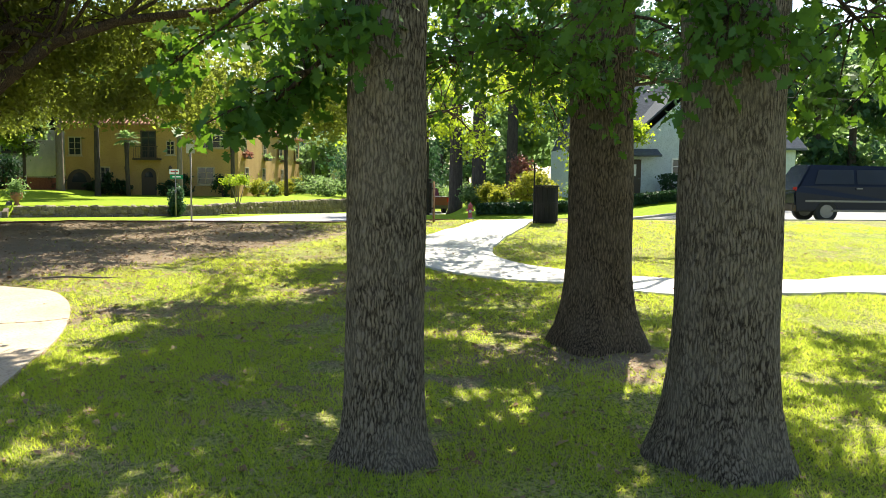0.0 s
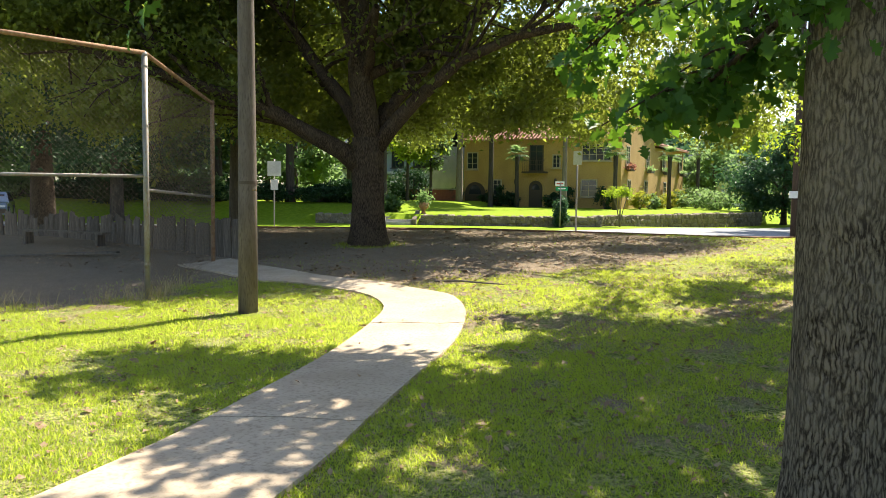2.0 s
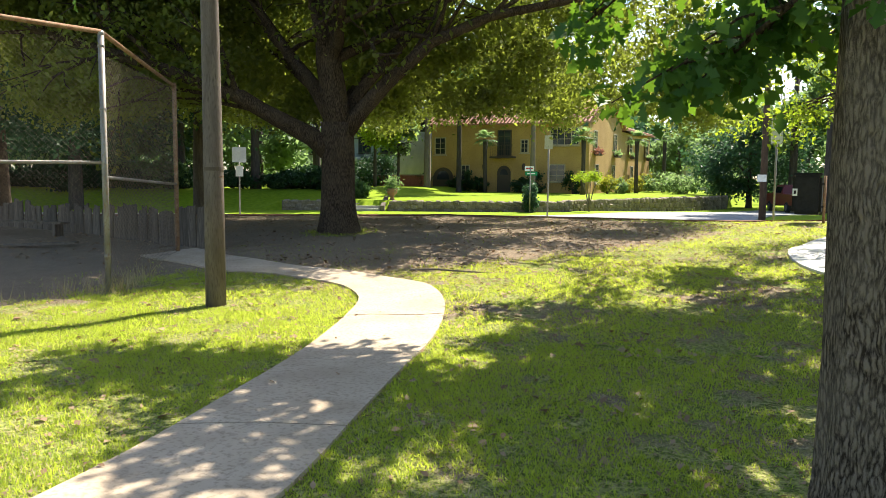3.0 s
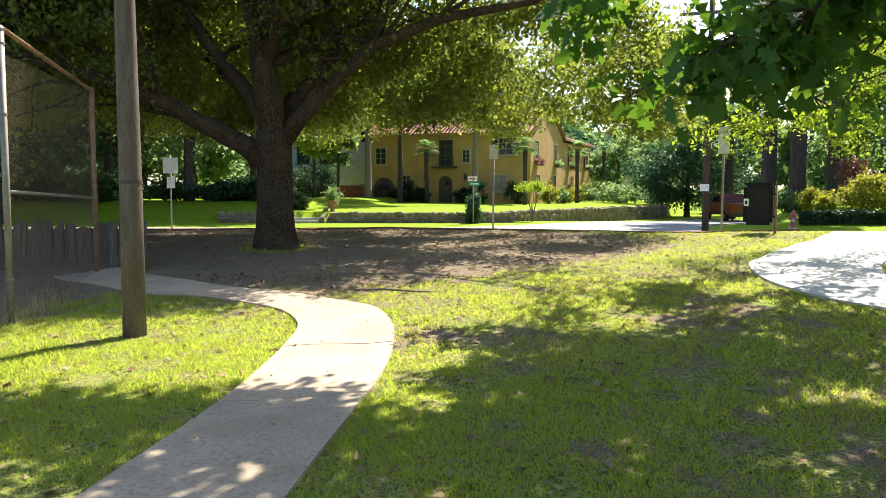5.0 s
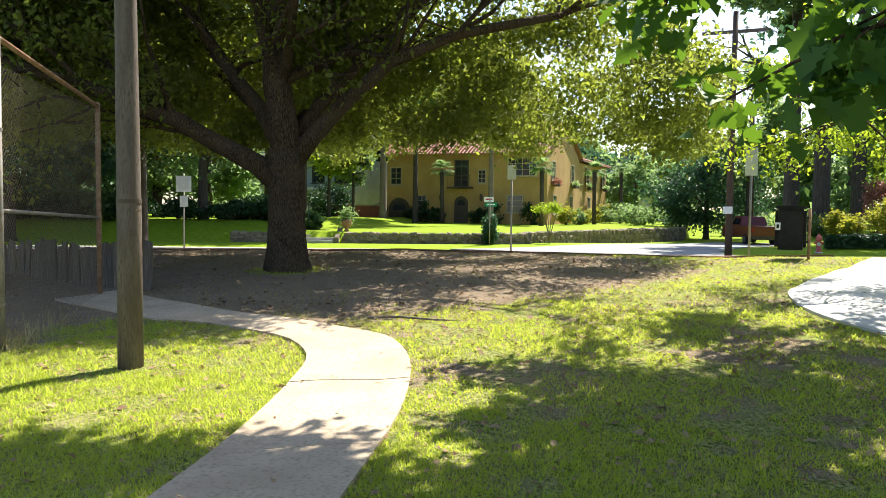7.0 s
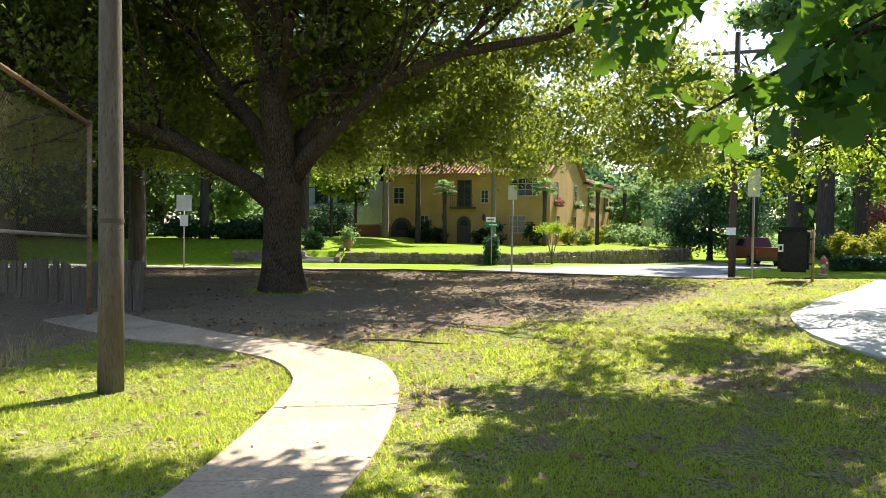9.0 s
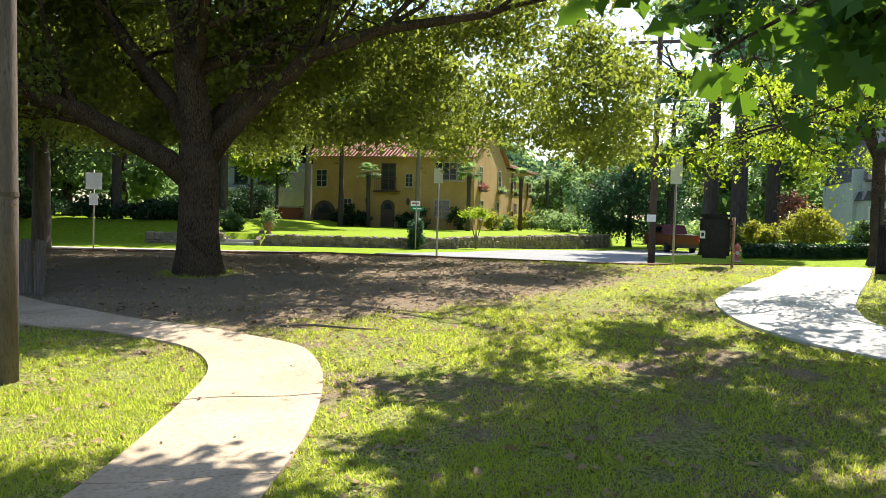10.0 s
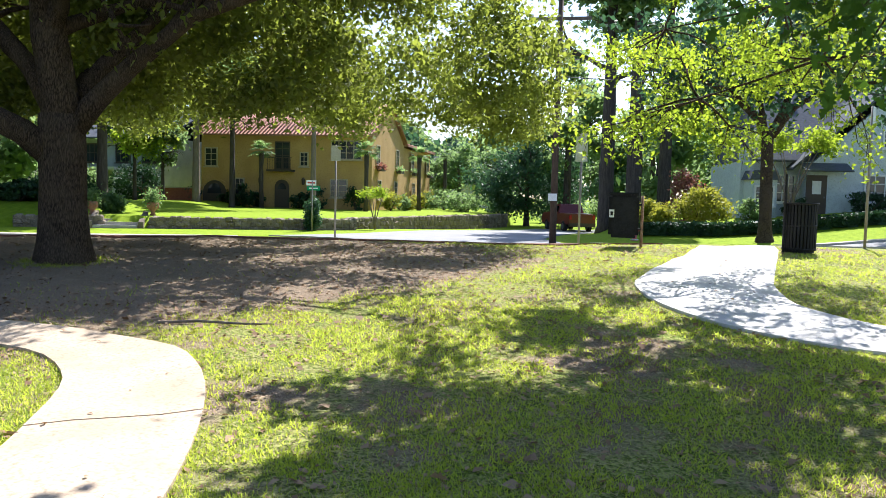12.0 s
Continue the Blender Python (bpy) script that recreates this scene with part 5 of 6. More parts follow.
# ---- retaining wall, steps, hedge, shrubs ----
def stone_wall():
    t = thing("stone_wall", 0, 0, 0, 0, "low rough fieldstone retaining wall below a lawn", "wall", "", "structure")
    line = smooth_line(WALL, 0.36)
    core = bmesh.new()
    shapes = []
    for _ in range(8):
        bm = bmesh.new()
        bmesh.ops.create_cube(bm, size=1.0)
        bmesh.ops.bevel(bm, geom=bm.edges[:], offset=0.16, segments=1, affect="EDGES")
        for v in bm.verts:
            v.co *= random.uniform(0.9, 1.1)
        me = bpy.data.meshes.new("stone")
        bm.to_mesh(me)
        bm.free()
        me.materials.append(M["stone"])
        shapes.append(me)
    n = 0
    for (ax, ay), (bx, by) in zip(line, line[1:]):
        if ax < -25.3 or abs(ax + 20.8) < 1.1:
            continue
        a = Vector((bx - ax, by - ay, 0))
        ang = math.degrees(math.atan2(a.y, a.x))
        mx, my = (ax + bx) / 2, (ay + by) / 2
        low = lz(mx + 0.3 * a.normalized().y, my - 0.3 * a.normalized().x) - 0.08
        box(a.length + 0.02, 0.3, 0.31 - low - 0.04, 0, 0, 0, 0, core, None)
        core.verts.ensure_lookup_table()
        bmesh.ops.transform(core, matrix=pose(mx, my, low, 0, 0, ang), verts=core.verts[-8:])
        if n > 294:
            continue
        z = low
        for course in range(3):
            w = a.length * random.uniform(0.7, 1.1)
            h = (0.31 - low) / 3
            s = new("stone", random.choice(shapes))
            s.parent = t
            off = random.uniform(-0.15, 0.15)
            s.matrix_local = pose(mx + a.normalized().x * off, my + a.normalized().y * off, z + h / 2, random.uniform(-9, 9), random.uniform(-9, 9), ang + random.uniform(-9, 9)) @ Matrix.Diagonal((w, 0.42 * random.uniform(0.8, 1.2), h * random.uniform(0.85, 1.25), 1))
            z += h
            n += 1
    part("core", core, M["stone"], t)
    st = thing("garden_steps", -20.8, 36.3, -0.25, 23, "stone garden steps through the retaining wall", "steps")
    for i in range(4):
        part("step", box(1.9, 0.4, 0.15, 0, 0.2 + i * 0.34, i * 0.13, 0.015), M["kerb"], st)
    for s in (-1, 1):
        part("cheek_wall", prism([(0, 0), (1.7, 0), (1.7, 0.75), (0, 0.3)], 0.22, "x"), M["stone"], st).matrix_local = pose(s * 1.1, 0.1, 0)
    for s in (-1.35, 1.35):
        x, y = -20.8 + s * 0.92 - 0.6, 37.9 + s * 0.4
        u = thing("garden_urn", x, y, lz(x, y), 0, "terracotta urn with green plant beside the steps", "urn", "urns by the steps")
        part("bowl", lathe([(0.16, 0), (0.1, 0.1), (0.1, 0.2), (0.26, 0.35), (0.28, 0.6), (0.25, 0.62)], 14), M["pot"], u, "", True)
        tagged(part_mesh("plant", leaves("plant", rng.normal(size=(700, 3)) * 0.2 + np.array([0, 0, 0.85]), 0.1), M["leaf_far"], u), kind="stuff")


stone_wall()


def bush(x, y, rx, ry, h, leaf, label, count=900, size=0.13, name="bush", group="", z0=None):
    """A rounded shrub: stems and many small leaves over an uneven mound."""
    z = lz(x, y) if z0 is None else z0
    t = thing(name, x, y, z, 0, label, "shrub", group)
    bm = bmesh.new()
    for i in range(6):
        a = random.uniform(0, math.tau)
        tube([(0, 0, -0.05), (math.cos(a) * rx * 0.3, math.sin(a) * ry * 0.3, h * 0.4), (math.cos(a) * rx * 0.6, math.sin(a) * ry * 0.6, h * 0.75)], [0.03, 0.02, 0.01], 5, bm)
    part("woody_base", bm, M["bark_far"], t)
    hubs = in_ellipsoid(max(14, count // 40), (rx * 0.8, ry * 0.8, h * 0.5), 0.3) + np.array([0, 0, h * 0.52])
    hubs[:, 2] = np.maximum(hubs[:, 2], 0.08)
    c = clumped(count, hubs, np.array([rx, ry, h * 0.6]) * 0.14)
    c[:, 2] = np.maximum(c[:, 2], 0.03)
    part_mesh("foliage", leaves("foliage", c, size, 0.2, 1.0), leaf, t)
    return t


def hedge(x0, y0, x1, y1, w, h, leaf, label, count):
    t = thing("hedge", (x0 + x1) / 2, (y0 + y1) / 2, lz((x0 + x1) / 2, (y0 + y1) / 2), 0, label, "hedge", "", "stuff")
    u = rng.uniform(0, 1, count)
    k = rng.integers(0, 3, count)
    px = x0 + (x1 - x0) * u
    py = y0 + (y1 - y0) * u
    off = np.where(k == 0, rng.uniform(-w / 2, w / 2, count), np.where(k == 1, -w / 2, w / 2)) + rng.normal(0, 0.05, count)
    hz = np.where(k == 0, h, rng.uniform(0.05, h, count)) + rng.normal(0, 0.03, count)
    gz = land(px, py)
    c = np.stack([px - (x0 + x1) / 2, py + off - (y0 + y1) / 2, gz + hz - lz((x0 + x1) / 2, (y0 + y1) / 2)], 1)
    part_mesh("foliage", leaves("foliage", c, 0.14, 0.1, 1.2), leaf, t)
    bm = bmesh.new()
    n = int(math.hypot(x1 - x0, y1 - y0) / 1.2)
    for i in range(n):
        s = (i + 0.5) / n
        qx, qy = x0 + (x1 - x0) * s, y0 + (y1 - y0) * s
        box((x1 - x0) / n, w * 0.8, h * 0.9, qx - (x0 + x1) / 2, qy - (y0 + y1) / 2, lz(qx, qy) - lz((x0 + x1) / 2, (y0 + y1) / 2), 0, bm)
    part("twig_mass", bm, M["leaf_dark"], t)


hedge(2.6, 40.6, 30, 44.5, 0.9, 0.52, M["leaf_dark"], "clipped dark green hedge along the verge", 14000)
for x, y, rx, h, m, n, lab in (
        (3.6, 45.0, 1.0, 1.15, "leaf_bush", 1500, "yellow-green azalea bush behind the hedge"), (3.9, 43.6, 0.7, 0.85, "leaf_bush", 1100, "yellow-green azalea bush behind the hedge"),
        (5.9, 44.6, 1.6, 1.75, "leaf_bush", 3200, "large rounded lime-green bush behind the hedge"), (5.4, 47.8, 1.25, 2.5, "leaf_red", 2200, "reddish Japanese maple among green bushes"),
        (8.6, 46.5, 1.0, 1.0, "leaf_far", 900, "green shrub beside the cottage lawn"), (2.6, 46.5, 1.1, 1.2, "leaf_far", 1200, "green shrub behind the hedge"),
        (11.0, 47.6, 0.8, 0.9, "leaf_dark", 700, "dark clipped shrub before the cottage"), (14.5, 47.4, 1.2, 1.0, "leaf_dark", 900, "dark clipped shrub before the cottage"), (16.5, 47.4, 1.2, 1.0, "leaf_dark", 900, "dark clipped shrub before the cottage")):
    bush(x, y, rx, rx * 0.9, h, M[m], lab, n, 0.15)

for x, y, rx, h in ((-9.5, 68, 1.8, 1.5), (-12, 72, 2.0, 1.8), (-1.0, 70, 2.2, 2.0), (1.8, 66, 2.0, 1.7), (-7.2, 74, 2.2, 1.7), (-3.2, 76, 2.4, 2.0), (4.2, 63, 1.8, 1.4)):
    bush(x, y, rx, rx, h, M["leaf_far"], "green shrubs at the end of the side street", 1500, 0.2, "bush", "shrubs down the side street")
# along the foot of the yellow house
for i, (x, h, m) in enumerate(((-29.0, 1.0, "leaf_dark"), (-26.0, 0.7, "leaf_dark"), (-25.2, 1.6, "leaf_dark"), (-24.0, 1.1, "leaf_dark"), (-20.4, 1.1, "leaf_dark"), (-19.2, 1.5, "leaf_dark"), (-16.2, 1.7, "leaf_dark"))):
    bush(x, 59.0, 0.85, 0.7, h, M[m], "dark evergreen shrub against the yellow house", 900, 0.16, "bush", "shrubs round the yellow house")
for k, h, m in ((61.5, 1.3, "leaf_bush"), (64.5, 1.2, "leaf_far"), (67.5, 1.4, "leaf_bush"), (71, 1.4, "leaf_bush"), (75, 1.5, "leaf_bush"), (79, 1.6, "leaf_bush")):
    bush(-14.2, k, 0.9, 1.3, h, M[m], "pale green flowering shrub beside the yellow house", 1000, 0.16, "bush", "shrubs round the yellow house")
bush(-12.7, 39.9, 0.52, 0.52, 1.45, M["leaf_blue"], "upright feathery green shrub beside the street sign", 2600, 0.10)
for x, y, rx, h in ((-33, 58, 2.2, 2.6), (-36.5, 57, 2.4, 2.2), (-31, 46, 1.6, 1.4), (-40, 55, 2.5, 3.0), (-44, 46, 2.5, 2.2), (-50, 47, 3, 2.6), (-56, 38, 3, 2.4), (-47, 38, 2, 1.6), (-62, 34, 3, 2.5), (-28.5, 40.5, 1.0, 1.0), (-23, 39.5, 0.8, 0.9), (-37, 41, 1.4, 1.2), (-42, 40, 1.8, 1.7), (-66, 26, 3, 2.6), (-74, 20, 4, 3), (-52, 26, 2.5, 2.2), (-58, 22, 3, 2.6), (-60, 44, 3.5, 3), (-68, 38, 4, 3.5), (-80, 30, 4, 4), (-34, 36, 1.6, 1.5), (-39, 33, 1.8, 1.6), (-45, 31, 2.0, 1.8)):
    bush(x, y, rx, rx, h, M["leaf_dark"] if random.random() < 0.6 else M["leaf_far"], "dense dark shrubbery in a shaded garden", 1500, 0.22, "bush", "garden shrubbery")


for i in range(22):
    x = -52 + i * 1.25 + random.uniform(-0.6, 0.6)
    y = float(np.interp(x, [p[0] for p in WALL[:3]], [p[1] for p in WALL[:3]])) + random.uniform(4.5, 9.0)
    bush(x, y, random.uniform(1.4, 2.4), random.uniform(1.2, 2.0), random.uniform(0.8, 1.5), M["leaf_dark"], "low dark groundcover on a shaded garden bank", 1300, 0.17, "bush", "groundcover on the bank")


def palm(x, y, h, label, r=0.16):
    """A fan palm: ringed trunk and a head of stiff fronds."""
    t = thing("palm_tree", x, y, lz(x, y), random.uniform(0, 360), label, "palm tree", "palms by the yellow house")
    part("trunk", tube([(0, 0, -0.1), (0.02, 0, h * 0.3), (0.05, 0, h * 0.7), (0.03, 0, h)], [r * 1.15, r, r * 0.95, r * 1.25], 10, None, 0.06), M["bark_far"], t, "", True)
    co = []
    for i in range(34):
        a, el = random.uniform(0, math.tau), random.uniform(-0.5, 1.1)
        d = Vector((math.cos(a) * math.cos(el), math.sin(a) * math.cos(el), math.sin(el)))
        s = d.cross(Vector((0, 0, 1))).normalized()
        base = Vector((0.03, 0, h)) + d * 0.45
        for j in range(9):
            f = (j - 4) / 4 * 1.15
            dd = (d * math.cos(f) + s * math.sin(f)).normalized()
            tip = base + dd * 0.62 - Vector((0, 0, 0.16))
            w = s * 0.045
            co += [base - w * 0.3, base + dd * 0.3 - w, tip, base + dd * 0.3 + w]
    part_mesh("fronds", quads_mesh("fronds", np.array([tuple(v) for v in co])), M["leaf_far"], t)


for x, y, h, lab in ((-22.9, 57.8, 4.1, "fan palm with a dark trunk before the yellow house"), (-15.0, 57.5, 4.2, "fan palm at the corner of the yellow house"), (-13.0, 66.0, 4.4, "fan palm beside the yellow house's sunny side"), (-12.6, 75.5, 4.9, "tall fan palm at the end of the house")):
    palm(x, y, h, lab)


# ---- trees across the street ----


def vase_tree(x, y, h, spread, label, count, size):
    """A crape myrtle: bare stems that rise from one foot and open like a vase, leaves at their ends alone."""
    t = thing("crape_myrtle", x, y, lz(x, y), 0, label, "tree", "crape myrtles")
    bm = bmesh.new()
    ends = []
    for i in range(6):
        a = i * math.tau / 6 + random.uniform(-0.3, 0.3)
        d = Vector((math.cos(a), math.sin(a), 0)) * spread
        p = [Vector((0, 0, -0.1)), d * 0.12 + Vector((0, 0, h * 0.25)), d * 0.38 + Vector((0, 0, h * 0.52)), d * 0.66 + Vector((0, 0, h * 0.76))]
        tube(p, [0.012 * h + 0.012, 0.008 * h + 0.008, 0.006 * h + 0.006, 0.010], 6, bm, 0.05)
        for q in p[3:]:
            for _ in range(4):
                twigs(bm, q, (d.x * 0.6 + random.gauss(0, 0.5), d.y * 0.6 + random.gauss(0, 0.5), random.uniform(0.3, 1.0)), h * 0.17, 0.010, 1, ends, 0.6, 4)
    part("stems", bm, M["bark_pale"], t, "", True)
    part_mesh("crown", leaves("crown", clumped(count, ends, np.array([1, 1, 0.6]) * h * 0.05), size, 0.3), M["leaf_lime"], t)


vase_tree(-10.6, 43.6, 2.2, 0.62, "small vase-shaped crape myrtle in front of the stone wall", 1500, 0.085)
# next three crowns, mostly hidden by the oak, are placed to shade the lawn
tree(-24.9, 57.2, 10, 0.20, 9.6, (3.4, 3.0, 1.8), 5000, 0.3, M["leaf_far"], M["bark_far"], "tall dark-trunked tree before the yellow house", 4, group="street trees")
tree(-26.9, 55.7, 10, 0.26, 8.8, (4.4, 3.4, 1.6), 8500, 0.28, M["leaf_far"], M["bark_pale"], "pale-trunked tree at the corner of the lawn", 5, group="street trees")
tree(-18.3, 55.8, 10, 0.20, 8.6, (3.0, 2.6, 1.4), 4500, 0.28, M["leaf_far"], M["bark_pale"], "slender pale-trunked tree before the house", 5, group="street trees", centre=(-2.6, -3.0))
tree(-30.6, 54.0, 9, 0.14, 5.2, (2.0, 2.0, 2.0), 2400, 0.28, M["leaf_lime"], M["bark_far"], "young tree with bright leaves between houses", 4, group="street trees")
tree(-30.2, 57.0, 8, 0.13, 4.3, (1.9, 1.5, 2.0), 3200, 0.27, M["leaf_far"], M["bark_far"], "leafy young tree before the brick garden wall", 4, group="street trees", clump=0.35)
tree(-33.6, 50.5, 9, 0.3, 8.0, (3.2, 3.2, 3.0), 3000, 0.32, M["leaf_far"], M["bark_far"], "shade tree in the white house's garden", 5, group="street trees")
tree(-4.4, 66.8, 9, 0.22, 3.7, (4.6, 4.2, 2.9), 13000, 0.24, M["leaf_blue"], M["bark_far"], "round dense dark green tree by the side street", 5, group="street trees", clump=0.6)
tree(1.4, 52.8, 16, 0.45, 15.5, (4.5, 4.5, 4.0), 4500, 0.45, M["leaf_far"], M["bark_far"], "tall straight grey pine trunk with high crown", 5, group="tall pines")
tree(2.9, 51.0, 16, 0.46, 15.0, (4.5, 4.5, 4.0), 4500, 0.45, M["leaf_far"], M["bark_far"], "tall straight grey pine trunk with high crown", 5, group="tall pines")
tree(5.6, 61.5, 16, 0.45, 15.0, (4.5, 4.5, 4.0), 4500, 0.45, M["leaf_far"], M["bark_far"], "tall straight grey pine trunk with high crown", 5, group="tall pines")
tree(-1.2, 64.0, 14, 0.3, 9.0, (4.0, 4.0, 4.5), 5000, 0.36, M["leaf_far"], M["bark_far"], "leafy green tree by the side street", 5, group="street trees")


def verge_tree():
    """The dark forked tree on the verge whose lime leaves catch the sun."""
    x, y = 7.6, 38.6
    t = thing("forked_tree", x, y, lz(x, y), 0, "dark forked tree on the verge with deep green leaves", "tree")
    part("trunk", flare(x, y, 0.26, 4.7, 0.46, 12, 18, (-0.02, 0)), M["bark_dark"], t, "", True)
    limbs = [([(-0.08, 0, 3.4), (-0.5, 0, 4.3), (-1.5, -0.3, 5.2), (-3.2, -0.8, 6.0), (-5.0, -1.2, 6.6)], 0.2), ([(-0.05, 0, 3.5), (0.5, 0.1, 4.6), (0.9, 0.2, 6.0), (1.2, 0.2, 8.0)], 0.2), ([(0.1, 0, 3.6), (0.9, 0, 4.8), (2.2, 0.3, 5.6), (4.2, 0.5, 5.9)], 0.15), ([(-0.2, 0, 3.8), (-0.5, 0.2, 5.5), (-0.9, 0.4, 7.5)], 0.13)]
    ends = []
    for pts, r in limbs:
        pts = [(px, py, pz + 0.8) for px, py, pz in pts]
        bm = tube(pts, [r * (1 - 0.6 * i / (len(pts) - 1)) for i in range(len(pts))], 10, None, 0.04)
        for p in pts[2:]:
            for _ in range(3):
                twigs(bm, p, (random.gauss(0, 1), random.gauss(0, 1), random.uniform(-0.2, 0.8)), 2.0, 0.05, 2, ends, 0.6, 5, 0.03)
        part("limb", bm, M["bark_dark"], t, "", True)
    hubs = in_ellipsoid(120, (6.0, 5.0, 2.4), 0.2) + np.array([1.0, -1.5, 8.4])
    c = np.concatenate([clumped(5500, hubs, (0.45, 0.45, 0.3)), clumped(5000, ends, (0.4, 0.4, 0.3))])
    part_mesh("crown", leaves("crown", c, 0.24, 0.4), M["leaf_blue"], t)


verge_tree()
vase_tree(16.2, 41.5, 5.0, 2.0, "multi-stemmed crape myrtle before the cottage", 3600, 0.15)
vase_tree(10.4, 46.4, 4.6, 1.9, "slim crape myrtle beside the cottage wall", 3000, 0.15)
sign(6.0, 21.7, lz(6.0, 21.7), [(0.30, 0.46, 2.75, "sign_back", "plate")], "narrow pale sign plate turned edge-on by the kerb", 62, 3.0)

# left: dark shade trees behind the ball field
tree(-24.5, 18.6, 12, 0.42, 5.6, (6.5, 5.0, 3.3), 24000, 0.17, M["leaf_dark"], M["bark_dark"], "broad shade tree behind the ball field", 7, group="park trees", clump=0.6)
tree(-34.0, 29.5, 12, 0.35, 6.0, (6.5, 5.0, 4.0), 14000, 0.24, M["leaf_dark"], M["bark_far"], "dark shade tree along the street", 6, group="park trees", clump=0.6)
tree(-17.5, 21.0, 12, 0.25, 6.6, (5.5, 4.0, 2.6), 15000, 0.16, M["leaf_dark"], M["bark_far"], "leafy shade tree at the park's rim", 6, group="park trees", clump=0.6)

tree(-44.0, 22.0, 12, 0.35, 6.5, (7.0, 6.0, 4.5), 12000, 0.28, M["leaf_dark"], M["bark_far"], "dark shade tree along the street", 6, group="park trees", clump=0.7)
tree(-38.0, 44.0, 12, 0.3, 6.0, (5.0, 4.0, 4.0), 8000, 0.3, M["leaf_far"], M["bark_far"], "leafy garden tree before the white house", 6, group="street trees", clump=0.7)
tree(-46.0, 40.0, 12, 0.3, 6.0, (5.0, 4.0, 4.6), 8000, 0.3, M["leaf_far"], M["bark_far"], "leafy garden tree on the shaded bank", 6, group="street trees", clump=0.7)
tree(-55.0, 34.0, 12, 0.3, 6.5, (6.0, 5.0, 5.0), 8000, 0.34, M["leaf_far"], M["bark_far"], "leafy garden tree on the shaded bank", 6, group="street trees", clump=0.7)
# four added trees, crowns hidden by the oak, that cast shade on the bank
for x, y in ((-25.5, 42.5), (-30.0, 39.0), (-35.5, 38.5), (-42.0, 34.5)):
    tree(x, y, 12, 0.28, 7.6, (5.2, 4.6, 2.6), 12000, 0.36, M["leaf_dark"], M["bark_far"], "broad leafy tree added to shade the garden bank", 6, group="street trees", clump=0.8)

for x, y in ((-52, 66), (-47, 72), (-57, 61), (-41, 76), (-62, 58)):
    tree(x, y, 9, 0.3, 4.6, (4.2, 4.2, 4.2), 4200, 0.42, M["leaf_far"], M["bark_far"], "dense leafy tree behind the white house", 4, group="background trees", clump=0.8)
for x, y in ((-12.6, 84), (-10.2, 91), (-14.5, 88)):
    tree(x, y, 7, 0.2, 3.6, (2.6, 2.6, 2.9), 3200, 0.32, M["leaf_far"], M["bark_far"], "leafy young tree down the side street", 4, group="street trees", clump=0.5)

# woods behind everything
spots = []
for i in range(64):
    a = radians(-72 + 118 * (i + random.uniform(0.1, 0.9)) / 64)
    d = random.uniform(82, 125) if i % 2 else random.uniform(112, 150)
    x, y = math.sin(a) * d, math.cos(a) * d
    if -13 < x - 0.05 * (y - 60) < 4 and y < 112:
        continue
    spots.append((x, y))
for i in range(20):
    spots.append((-100 + i * 3.1, random.uniform(44, 66) - 0.25 * i))
for i in range(8):
    spots.append((random.uniform(-100, -62), random.uniform(14, 40)))
for i in range(26):
    spots.append((-46 + i * 3.9 + random.uniform(-1.5, 1.5), random.uniform(118, 150)))
for i in range(7):
    spots.append((7 + i * 4.5 + random.uniform(-1, 1), random.uniform(64, 80)))
for i, (x, y) in enumerate(spots):
    h = random.uniform(9, 13) * (0.84 if -34 < x < -3 and y > 90 else 1.0) * (1.2 if x < -30 or x > 5 else 1.0)
    tree(x, y, h, 0.35, h * 0.62, (5.2, 5.2, h * 0.52), 2900, 0.66, M["leaf_far"] if i % 3 else M["leaf_blue"], M["bark_far"], "tall leafy tree in the woods behind the houses", 4, group="background trees", clump=0.9, limb=False)


# ---- vehicles ----
def wheel(parent, x, y, r=0.36, w=0.24):
    ty = part("tyre", tube([(0, -w / 2, 0), (0, -w / 2 + 0.03, 0), (0, w / 2 - 0.03, 0), (0, w / 2, 0)], [r * 0.9, r, r, r * 0.9], 24), M["tyre"], parent)
    ty.matrix_local = pose(x, y, r)
    part("rim", tube([(0, -w / 2 - 0.01, 0), (0, w / 2 + 0.01, 0)], r * 0.6, 12), M["chrome"], ty)


